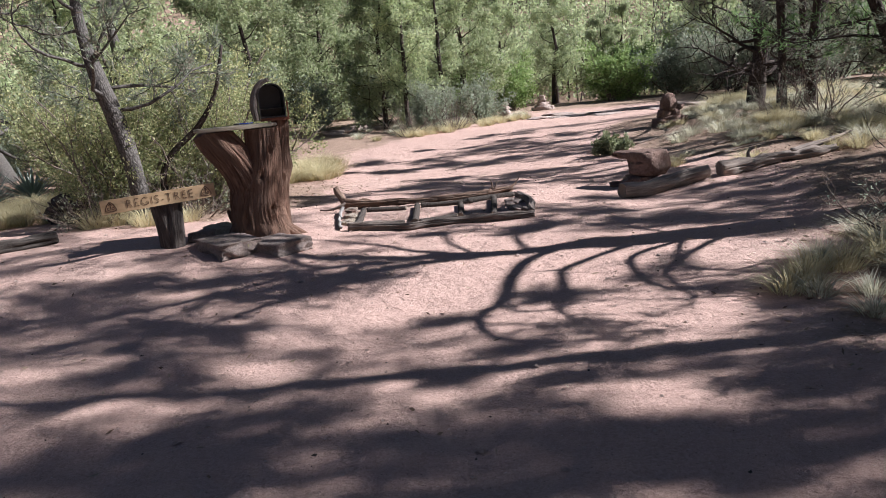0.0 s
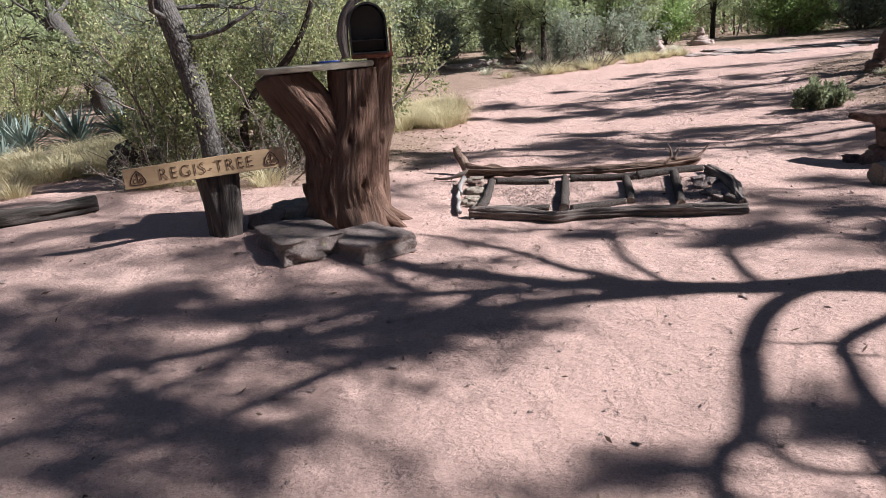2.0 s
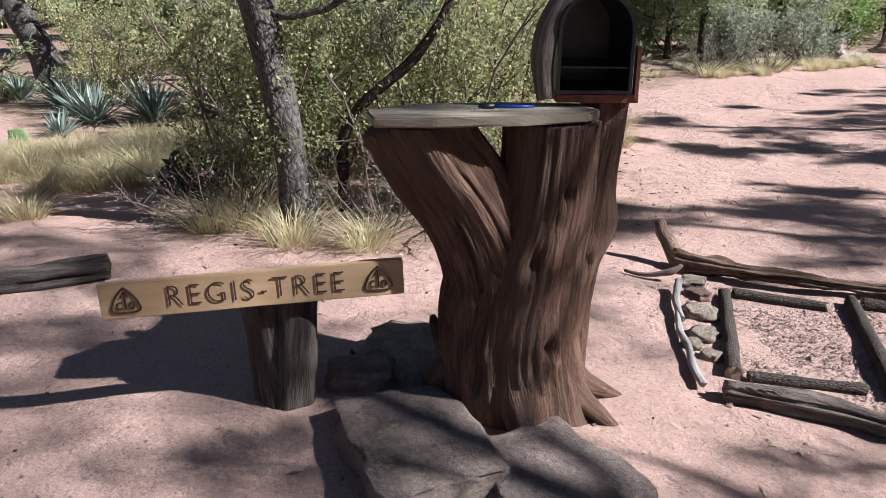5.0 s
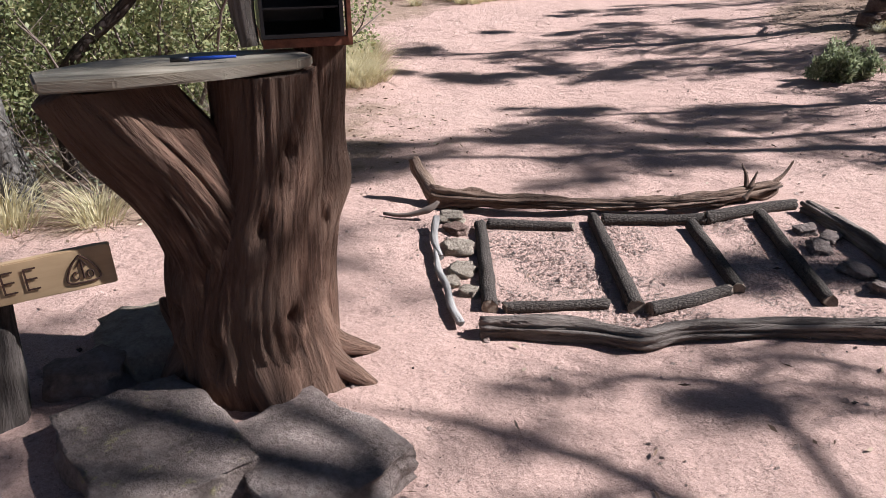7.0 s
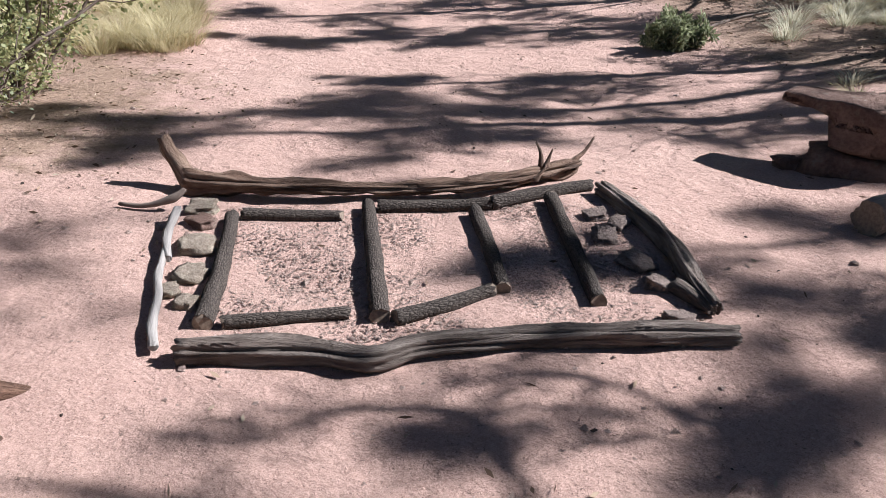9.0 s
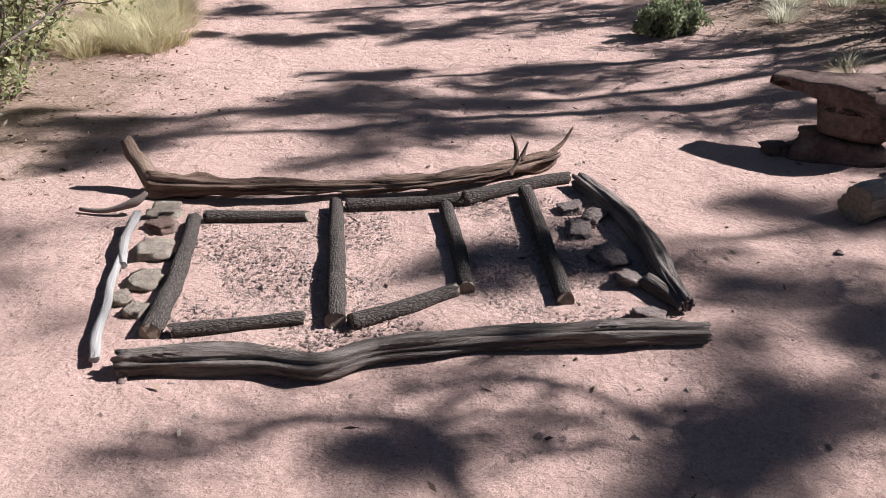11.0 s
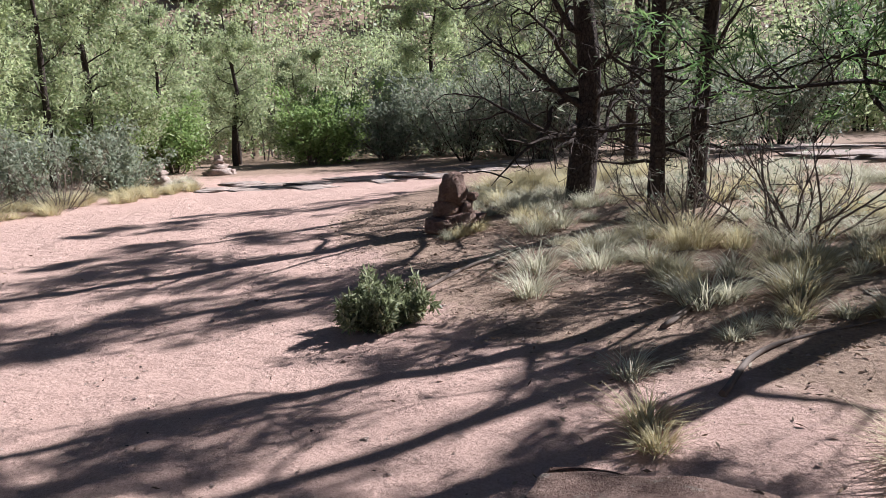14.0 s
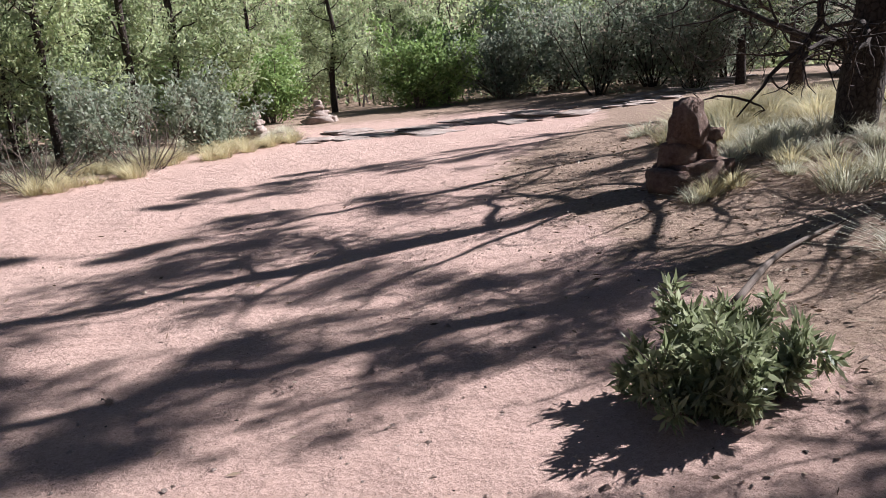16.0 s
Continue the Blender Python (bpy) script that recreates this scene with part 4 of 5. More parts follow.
def arch_shell(w, h, y0, y1, t, mat, name, parent, label="", closed_back=True):
    s = Shape()
    o, i = arch(w, h), arch(w - 2 * t, h - 2 * t)
    i = [(x, z + t) for x, z in i]
    n = len(o)
    v = [(x, y0, z) for x, z in o] + [(x, y1, z) for x, z in o] + [(x, y0, z) for x, z in i] + [(x, y1, z) for x, z in i]
    f = []
    for k in range(n):
        j = (k + 1) % n
        f += [[k, j, n + j, n + k], [2 * n + j, 2 * n + k, 3 * n + k, 3 * n + j], [j, k, 2 * n + k, 2 * n + j], [n + k, n + j, 3 * n + j, 3 * n + k]]
    s.add(v, f)
    if closed_back:
        s.add([(x, y1 - 0.004, z) for x, z in i], [list(range(n))])
    return part(name, s.mesh(name, mat), mat, parent, label)


body = arch_shell(BW, BH, 0, BD, 0.006, BLACKMETAL, "body", box)
arch_shell(BW + 0.012, BH + 0.006, -0.004, 0.02, 0.012, BLACKMETAL, "rim", body, "rolled black rim", False)
s = Shape()
s.add([(x, y, z) for z in (0.085, 0.091) for x, y in ((-0.115, 0.012), (0.115, 0.012), (0.115, 0.4), (-0.115, 0.4))], [[3, 2, 1, 0], [4, 5, 6, 7], [0, 1, 5, 4], [2, 3, 7, 6]])
# shelf's black stands in for the shade inside the box
part("shelf", s.mesh("shelf", BLACKMETAL), BLACKMETAL, body, "thin shelf inside, coloured black to look unlit")
s = Shape()
s.add([(x, y, z) for z in (-0.02, 0.16) for x, y in ((0.14, 0.0), (0.153, 0.0), (0.153, 0.045), (0.14, 0.045))], [[3, 2, 1, 0], [4, 5, 6, 7], [0, 1, 5, 4], [1, 2, 6, 5], [2, 3, 7, 6], [3, 0, 4, 7]])
part("flag_arm", s.mesh("flag_arm", RUST), RUST, box, "rusty red flag arm")
s = Shape()
s.add([(x, y, z) for z in (-0.03, -0.003) for x, y in ((-0.125, 0.005), (0.155, 0.005), (0.155, 0.42), (-0.125, 0.42))], [[3, 2, 1, 0], [4, 5, 6, 7], [0, 1, 5, 4], [1, 2, 6, 5], [2, 3, 7, 6], [3, 0, 4, 7]])
part("base_plate", s.mesh("base_plate", RUST), RUST, box, "rusty metal base plate")
s = Shape()
furrowed(s, spline([(-0.165, 0.02, -0.02), (-0.175, 0.03, 0.12), (-0.15, 0.04, 0.24), (-0.09, 0.05, 0.34), (0.0, 0.05, 0.375)], 16), [0.035, 0.045, 0.04, 0.03, 0.02], 16, 3.0, 0.25)
part("bark_slab", s.mesh("bark_slab", GREYWOOD, True), GREYWOOD, box, "rough grey bark fixed along the side")

# sign on its forked post
gsp = gz(-2.57, 7.27)
post = thing("sign_post", -2.62, 7.385, gsp, "short forked dark log post holding the sign", "post")
s = Shape()
furrowed(s, spline([(0.0, 0, -0.1), (-0.02, 0, 0.15), (-0.05, 0.01, 0.35), (-0.075, 0.01, 0.47)], 20), [0.1, 0.095, 0.095, 0.09], 28, 4.0, 0.1)
part("stem", s.mesh("stem", POSTWOOD, True), POSTWOOD, post)
s = Shape()
furrowed(s, spline([(0.03, 0, -0.1), (0.05, 0, 0.15), (0.06, 0.02, 0.35), (0.075, 0.03, 0.5)], 20), [0.09, 0.085, 0.08, 0.08], 28, 8.0, 0.1)
part("stem", s.mesh("stem", POSTWOOD, True), POSTWOOD, post)
SA, SB = Vector((-3.083, 7.012, 0.548)), Vector((-2.155, 7.474, 0.587))
sdir = (SB - SA).normalized()
syaw, slope, SLEN, SH = math.degrees(math.atan2(sdir.y, sdir.x)), math.degrees(math.asin(sdir.z)), (SB - SA).length, 0.132
signpose = Matrix.Translation(SA) @ Euler((0, 0, radians(syaw))).to_matrix().to_4x4() @ Euler((0, -radians(slope), 0)).to_matrix().to_4x4()
bm = bmesh.new()
bmesh.ops.create_cube(bm, size=1)
bmesh.ops.scale(bm, vec=(SLEN, 0.026, SH), verts=bm.verts)
bmesh.ops.translate(bm, vec=(SLEN / 2, 0.013, SH / 2), verts=bm.verts)
bmesh.ops.subdivide_edges(bm, edges=[e for e in bm.edges if abs(e.verts[0].co.x - e.verts[1].co.x) > 0.5], cuts=16)
bmesh.ops.bevel(bm, geom=[e for e in bm.edges if len(e.link_faces) == 2 and e.calc_face_angle() > 1], offset=0.003, segments=2, affect="EDGES")
for v in bm.verts:
    v.co.z += 0.002 * noise.noise(Vector((v.co.x * 7, v.co.z * 9, 2)))
uv = bm.loops.layers.uv.new("UVMap")
for f in bm.faces:
    for lp in f.loops:
        lp[uv].uv = (lp.vert.co.z + lp.vert.co.y, lp.vert.co.x)
sign = part("sign_board", bm, PINE)
tagged(sign, "yellow pine board with burnt lettering REGIS-TREE", "sign")
sign.matrix_basis = signpose


def lettering(text, size, x, z, name, parent, mat, label="", tilt=0.0):
    cu = bpy.data.curves.new(name, "FONT")
    cu.body, cu.size, cu.extrude, cu.align_x, cu.align_y = text, size, 0.0008, "CENTER", "CENTER"
    cu.space_character, cu.offset = 1.2, -0.0024
    tmp = bpy.data.objects.new(name, cu)
    scene.collection.objects.link(tmp)
    bpy.context.view_layer.update()
    me = bpy.data.meshes.new_from_object(tmp.evaluated_get(bpy.context.evaluated_depsgraph_get()))
    bpy.data.objects.remove(tmp)
    me.materials.clear()
    me.materials.append(mat)
    ob = new(name, me)
    ob.parent = parent
    ob.matrix_basis = Matrix.Translation((x, -0.0045, z)) @ Euler((radians(90), radians(tilt), 0)).to_matrix().to_4x4()
    wide = max(v.co.x for v in me.vertices) - min(v.co.x for v in me.vertices)
    ob.scale = (0.6 / wide, 1, 1)
    if label:
        tagged(ob, label)
    return ob


lettering("REGIS-TREE", 0.112, SLEN * 0.505, SH * 0.5, "lettering", sign, BURNT, "burnt brown capitals")
for cx in (0.085, SLEN - 0.09):
    s = Shape()
    tri = [(0, 0.048), (0.03, 0.015), (0.046, -0.034), (0.0, -0.043), (-0.046, -0.034), (-0.03, 0.015), (0, 0.048)]
    s.tube([(cx + x, -0.0025, SH / 2 + z) for x, z in spline([(a, b, 0) for a, b in tri], 40)[:, :2]], [0.0035], 5, cap=False)
    s.tube([(cx, -0.0025, SH / 2 - 0.03), (cx, -0.0025, SH / 2 + 0.034)], [0.0035], 5)
    s.tube([(cx - 0.014, -0.0025, SH / 2 + 0.012), (cx, -0.0025, SH / 2 + 0.034), (cx + 0.014, -0.0025, SH / 2 + 0.012)], [0.003], 5)
    for side in (-1, 1):
        s.tube([(cx + side * 0.02 + 0.009 * math.cos(a), -0.0025, SH / 2 - 0.017 + 0.012 * math.sin(a)) for a in np.linspace(0.7, 5.6 if side < 0 else 7.0, 14)], [0.0026], 5)
    part("emblem", s.mesh("emblem", BURNT), BURNT, sign, "burnt three-sided emblem with an arrow")

# stones round the stump
for nm, x, y, rz, dims, seed, mat, label, sink in [
        ("stone_slab", -2.02, 7.19, -50, (0.64, 0.43, 0.19), 1.5, SLABMOSS, "flat grey-brown stone slab with yellow lichen before the stump", 0.05),
        ("stone_slab", -1.54, 7.2, -42, (0.52, 0.43, 0.17), 6.2, SLAB, "flat brown stone slab at the stump's foot", 0.06)]:
    ob = part(nm, rock_shape(*dims, seed, 0.1, 2.8, 18, 0.12, 0.25), mat)
    ob.matrix_basis = pose(x, y, gz(x, y) - sink, 0, 0, rz)
    tagged(ob, label, "stone", "slabs before the stump")
ob = part("stone", rock_shape(0.26, 0.16, 0.14, 3.3, 0.3, 2.0, 4), SLAB)
ob.matrix_basis = pose(-2.36, 7.56, gz(-2.36, 7.56) - 0.03, 0, 0, 10)
tagged(ob, "small rough stone behind the slab", "stone")

ob = part("stone", rock_shape(0.5, 0.46, 0.17, 8.8, 0.25, 2.4, 6), LICHENROCK)
ob.matrix_basis = pose(-2.2, 7.86, gz(-2.2, 7.86) - 0.05, 0, 0, 35)
tagged(ob, "low grey lichen-covered rock beside the stump", "stone")


# ---- logs and sticks of the fenced bed ----
def log(name, pts, radii, mat, label, category="log", sides=14, n=28, lump=0.25, lump_scale=5, seed=1.0, group="", z=None, end=None, flat=1.0, end_rough=0.02, ridge=0.0):
    line = spline([(p[0], p[1], (gz(p[0], p[1]) + (p[2] if len(p) > 2 else radii[0] * 0.8)) if z is None else z) for p in pts], n)
    s = Shape()
    s.tube(line, radii, sides, lump, lump_scale, seed, flat, True, end_rough, ridge)
    ob = part(name, s.mesh(name, mat, True), mat)
    for pl in ob.data.polygons[-2:]:
        pl.use_smooth = False
    if end:
        ob.data.materials.append(end)
        for pl in ob.data.polygons[-2:]:
            pl.material_index = 1
    return tagged(ob, label, category, group)


for k, (a, b, r) in enumerate([((-0.94, 8.32), (-0.945, 9.3), 0.042), ((-0.9, 9.33), (-0.42, 9.3), 0.036), ((-0.87, 8.34), (-0.4, 8.38), 0.033), ((-0.285, 8.33), (-0.285, 9.42), 0.043),
                               ((-0.24, 9.4), (0.34, 9.37), 0.04), ((0.34, 9.37), (0.93, 9.56), 0.042), ((0.245, 9.3), (0.23, 8.5), 0.04), ((-0.23, 8.32), (0.18, 8.5), 0.036), ((0.665, 9.4), (0.59, 8.36), 0.042)]):
    mid = ((a[0] + b[0]) / 2 + R.uniform(-0.01, 0.01), (a[1] + b[1]) / 2 + R.uniform(-0.01, 0.01))
    r *= 0.88
    log("log", [(*a, r * 0.62), (*mid, r * 0.62), (*b, r * 0.62)], [r * 1.05, r, r * 0.93], BARKLOG, "short dark log with checked bark edging the gravel bed", seed=k * 3.7, group="bed edging logs", end=CUTWOOD, lump=0.16, lump_scale=7)
log("log", [(-0.99, 8.1), (-0.57, 8.1), (-0.33, 8.04), (-0.12, 8.1), (0.35, 8.1), (0.7, 8.07), (1.0, 8.02)], [0.045, 0.05, 0.048, 0.04, 0.042, 0.048, 0.035], GREYWOOD, "long split weathered grey log before the gravel bed", seed=4, sides=40, n=60, lump=0.35, ridge=0.45)
log("log", [(-1.22, 9.72), (-1.05, 9.68), (-0.27, 9.55), (0.31, 9.56), (0.8, 9.74), (0.95, 9.86)], [0.075, 0.06, 0.036, 0.042, 0.055, 0.025], REDWOOD, "stringy reddish dead log lying behind the gravel bed", seed=8, sides=44, n=64, lump=0.5, lump_scale=9, flat=0.8, ridge=0.5)
for pts in ([(-1.2, 9.7, 0.05), (-1.29, 9.78, 0.16), (-1.34, 9.82, 0.26)], [(0.68, 9.68, 0.09), (0.67, 9.7, 0.17), (0.65, 9.72, 0.22)], [(0.7, 9.68, 0.09), (0.74, 9.7, 0.18)], [(0.85, 9.78, 0.06), (0.98, 9.86, 0.13), (1.04, 9.9, 0.2)], [(0.6, 9.5, 0.08), (0.66, 9.52, 0.15)]):
    log("broken_branch", pts, [0.055, 0.045, 0.032] if pts[0][0] < 0 else [0.018, 0.01, 0.005], REDWOOD, "broken branch stub sticking up from the dead log", "branch", 9, 12, 0.35, 12, pts[0][0])
log("log", [(0.97, 9.5), (1.04, 9.15), (1.06, 8.8), (1.02, 8.5), (1.0, 8.2)], [0.045, 0.042, 0.045, 0.042, 0.03], GREYWOOD, "bent grey log closing the bed's end", seed=12, sides=36, n=44, lump=0.35, ridge=0.5)
log("log", [(0.93, 8.42), (0.97, 8.3), (0.98, 8.2)], [0.035, 0.03, 0.015], GREYWOOD, "grey splinter of wood beside the bent log", seed=13, n=10)
log("stick", [(-1.19, 9.28, 0.06), (-1.2, 9.05, 0.04), (-1.16, 8.86, 0.03)], [0.02, 0.022, 0.016], PALEWOOD, "pale twisted stick beside the bed", "stick", 9, 16, 0.3, 9, 2.0)
log("stick", [(-1.19, 8.96, 0.03), (-1.17, 8.7, 0.03), (-1.13, 8.5, 0.035), (-1.11, 8.3, 0.03), (-1.07, 8.14, 0.03)], [0.014, 0.018, 0.016, 0.02, 0.016], PALEWOOD, "bleached grey stick at the bed's end", "stick", 10, 26, 0.3, 9, 5.0)
log("stick", [(-1.5, 9.45, 0.015), (-1.38, 9.42, 0.02), (-1.24, 9.42, 0.06), (-1.18, 9.45, 0.1)], [0.01, 0.014, 0.02, 0.012], TWIG, "dark twig lying beside the bed", "stick", 8, 16, 0.3, 9, 6.0)
for k, (x, y, w) in enumerate([(-1.1, 9.43, 0.13), (-1.08, 9.24, 0.11), (-1.07, 9.02, 0.14), (-1.06, 8.76, 0.12), (-1.11, 8.6, 0.08), (-1.03, 8.5, 0.08)]):
    ob = part("stone", rock_shape(w, w * 1.1, 0.055, k * 2.2, 0.3, 2, 5, 0.1, 0.3), LICHENROCK if k != 1 else REDROCK)
    ob.matrix_basis = pose(x, y, gz(x, y) - 0.012, 0, 0, k * 50)
    tagged(ob, "small lichen-covered stone edging the bed", "stone", "bed edging stones")
for k, (x, y, w) in enumerate([(0.84, 9.2, 0.12), (0.93, 9.1, 0.12), (0.82, 8.97, 0.15), (0.87, 8.68, 0.18), (0.9, 8.46, 0.16), (0.85, 8.19, 0.12)]):
    ob = part("stone", rock_shape(w * 0.9, w * 0.7, 0.055, k * 5.2 + 1, 0.3, 2, 5, 0.15, 0.3), SLAB)
    ob.matrix_basis = pose(x, y, gz(x, y) - 0.01, 8, -8, k * 40)
    tagged(ob, "flat grey-brown stone inside the bed's end", "stone", "bed edging stones")

# ---- balanced rocks, logs and cairns along the trail ----
bm = bmesh.new()
bmesh.ops.create_cube(bm, size=1)
bmesh.ops.subdivide_edges(bm, edges=bm.edges[:], cuts=11, use_grid_fill=True)
for v in bm.verts:
    p = v.co.copy()
    x = p.x + 0.5
    top = 0.42 + 0.03 * x
    if x < 0.42:
        t = x / 0.42
        lo, hi, half = 0.29 - 0.03 * t, 0.4 + 0.03 * t, 0.1 + 0.09 * t
    else:
        t = (x - 0.42) / 0.58
        lo, hi, half = (0.26 - 0.26 * min(1, t * 7)), 0.43 + 0.01 * t, 0.19 + 0.02 * math.sin(t * 3)
    rnd = (abs(p.y) * 2) ** 3
    rx = (abs(p.z) * 2) ** 4 * 0.02
    z = lo + (hi - lo) * (p.z + 0.5)
    z += (-0.03 if p.z > 0 else 0.05) * rnd
    xx = x * 0.72 - 0.36
    if x > 0.9:
        xx -= 0.05 * (abs(p.z) * 2) ** 3 + 0.03 * rnd
    q = Vector((xx, p.y * 2 * half, z))
    q += Vector((noise.noise(q * 5), noise.noise(q * 5 + Vector((4, 0, 0))), noise.noise(q * 6 + Vector((0, 7, 0))))) * 0.022
    q += Vector((noise.noise(q * 16), noise.noise(q * 16 + Vector((4, 0, 0))), noise.noise(q * 16 + Vector((0, 7, 0))))) * 0.012
    v.co = Vector((q.x, q.y, q.z * 0.74))
for f in bm.faces:
    f.smooth = True
anvil = part("balanced_rock", bm, REDROCK)
anvil.matrix_basis = pose(2.62, 9.92, gz(2.6, 9.9) + 0.12, 0, 0, -52)
tagged(anvil, "brown anvil-shaped rock balanced on a smaller stone", "rock")
ob = part("stone", rock_shape(0.46, 0.34, 0.17, 9.1, 0.3, 2, 5), REDROCK)
ob.matrix_basis = pose(2.6, 9.84, gz(2.6, 9.84) - 0.03, 0, 0, -35)
tagged(ob, "rough brown stone under the balanced rock", "stone")
for k, (x, y, w) in enumerate([(2.32, 9.95, 0.16), (2.88, 9.5, 0.16), (2.75, 9.42, 0.13), (2.98, 9.62, 0.1)]):
    ob = part("stone", rock_shape(w, w * 0.8, w * 0.5, k * 4.4, 0.3, 2, 3), REDROCK)
    ob.matrix_basis = pose(x, y, gz(x, y) - 0.015, 0, 0, k * 70)
    tagged(ob, "small loose brown stone near the balanced rock", "stone", "loose stones by the balanced rock")
log("log", [(2.15, 8.95, 0.08), (2.55, 9.13, 0.085), (3.0, 9.32, 0.09), (3.32, 9.42, 0.1)], [0.088, 0.092, 0.088, 0.075], PALELOG, "weathered barkless grey log lying on the dirt", seed=22, sides=40, n=44, end=CUTWOOD, lump=0.22, ridge=0.14)
log("log", [(3.5, 9.5, 0.07), (3.85, 9.6, 0.07), (4.3, 9.7, 0.06), (4.75, 9.72, 0.05), (5.1, 9.82, 0.04)], [0.095, 0.085, 0.07, 0.07, 0.04], PALELOG, "split hollow grey log with a curved limb", seed=27, sides=40, n=50, lump=0.5, ridge=0.5)
log("branch", [(4.5, 9.74, 0.1), (4.85, 9.85, 0.12), (5.15, 9.95, 0.14), (5.45, 10.1, 0.17)], [0.045, 0.035, 0.03, 0.012], PALELOG, "curved grey limb rising off the log", "branch", 10, 18, 0.3, 8, 3)
log("branch", [(3.9, 9.62, 0.14), (3.92, 9.66, 0.22), (3.98, 9.66, 0.25)], [0.026, 0.018, 0.008], GREYWOOD, "short broken limb stub on the log", "branch", 9, 10, 0.4, 12, 7)
for pts in ([(4.3, 11.9), (5.0, 12.2), (5.9, 12.3)], [(3.9, 11.0), (4.5, 11.3), (5.3, 11.2)], [(5.6, 10.9), (6.3, 11.2), (7.0, 11.3)], [(3.6, 14.0), (4.2, 14.4), (4.9, 14.6)]):
    log("fallen_branch", pts, [0.02, 0.016, 0.007], TWIG, "thin fallen branch on the littered bank", "branch", 8, 16, 0.3, 6, pts[0][0], "fallen branches", end_rough=0)
log("log", [(-5.15, 7.66, 0.05), (-4.65, 7.95, 0.06), (-4.22, 8.3, 0.06)], [0.062, 0.08, 0.07], DARKLOG, "dark log lying beside the side path", seed=33, sides=36, n=50, lump=0.3, ridge=0.35)
log("log", [(-7.6, 9.0, 0.07), (-7.0, 8.9, 0.08), (-6.4, 8.95, 0.07)], [0.08, 0.085, 0.07], GREYWOOD, "grey log at the edge of the side path", seed=35, n=22)
ob = part("stump", rock_shape(0.42, 0.4, 0.42, 4.4, 0.35, 2.4, 5), BARK)
ob.matrix_basis = pose(-5.05, 10.3, gz(-5.05, 10.3) - 0.04)
tagged(ob, "low dark rotten stump among dry grass", "stump")


def cairn(x, y, stones, label, mat, seed, rz=0):
    c = thing("cairn", x, y, gz(x, y), label, "cairn", "trail cairns", rz=rz)
    for k, (dx, dy, z, w, d, h) in enumerate(stones):
        ob = part("stone", rock_shape(w, d, h, seed + k * 1.7, 0.22, 1.8, 4), mat, c)
        ob.matrix_basis = pose(dx, dy, z - 0.02, 0, 0, k * 67 + seed)
    return c


near = cairn(4.86, 16.15, [(0, 0, 0, 0.42, 0.36, 0.2), (-0.2, -0.05, 0, 0.3, 0.26, 0.16), (0.2, -0.02, 0, 0.26, 0.24, 0.18), (-0.09, 0, 0.16, 0.22, 0.2, 0.17), (0.13, 0, 0.17, 0.15, 0.14, 0.15), (0.2, 0.0, 0.3, 0.12, 0.1, 0.09), (0.0, 0, 0.3, 0.28, 0.22, 0.31)], "dark red sandstone cairn with an upright top stone", REDROCK, 2.0)
near.scale = (1.12, 1.12, 1.12)
far = cairn(4.05, 29.9, [(0, 0, 0, 0.8, 0.6, 0.24), (0.35, 0.05, 0, 0.4, 0.35, 0.2), (-0.3, 0, 0, 0.4, 0.4, 0.16), (0.02, 0, 0.2, 0.5, 0.4, 0.2), (0, 0, 0.38, 0.36, 0.3, 0.16), (0, 0, 0.52, 0.22, 0.2, 0.16)], "pale stacked sandstone cairn before the trees", PALEROCK, 5.0)
far.scale = (0.85, 0.85, 0.85)
cairn(2.35, 27.2, [(0, 0, 0, 0.5, 0.4, 0.18), (0.02, 0, 0.15, 0.42, 0.34, 0.16), (0, 0, 0.29, 0.34, 0.3, 0.15), (0, 0, 0.42, 0.24, 0.2, 0.16)], "small stacked stone cairn beside a bush", PALEROCK, 8.0)

# flat rock ledges at the far edge of the clearing
for k in range(40):
    t = k / 45
    x, y = 2.6 + 14 * t + R.uniform(-0.6, 0.6), 27.6 + 3.6 * t + R.uniform(-1.6, 0.8) - 3.0 * math.sin(t * 3)
    w = R.uniform(0.35, 1.3)
    ob = part("ledge_stone", rock_shape(w, w * R.uniform(0.5, 0.9), R.uniform(0.04, 0.1), k * 1.9, 0.3, 1.8, 4, 0.2), PALEROCK)
    ob.matrix_basis = pose(x, y, gz(x, y) - 0.02, 0, 0, R.uniform(0, 360))
    tagged(ob, "flat pale sandstone slab along the trail's far edge", "stone", "ledge stones")
for x, y, w in ((-2.9, 26.3, 0.9), (-2.2, 26.6, 0.5), (-3.6, 25.7, 0.7), (5.1, 26.0, 0.22), (7.4, 24.6, 0.3), (3.3, 25.3, 0.2)):
    ob = part("stone", rock_shape(w, w * 0.7, w * 0.28, x * 3, 0.25, 1.8, 4, 0.15), PALEROCK if w > 0.4 else REDROCK)
    ob.matrix_basis = pose(x, y, gz(x, y) - 0.02, 0, 0, x * 40)
    tagged(ob, "flat stone lying at the edge of the clearing", "stone", "stones in the clearing")
for k in range(16):
    x, y = R.uniform(13, 26), R.uniform(14, 24)
    w = R.uniform(1.2, 3.5)
    ob = part("ledge_stone", rock_shape(w, w * 0.6, R.uniform(0.08, 0.2), k * 2.9, 0.25, 1.8, 4, 0.2), PALEROCK)
    ob.matrix_basis = pose(x, y, gz(x, y) - 0.05, 0, 0, R.uniform(-30, 30))
    tagged(ob, "broad slickrock ledge behind the bank trees", "stone", "slickrock ledges")

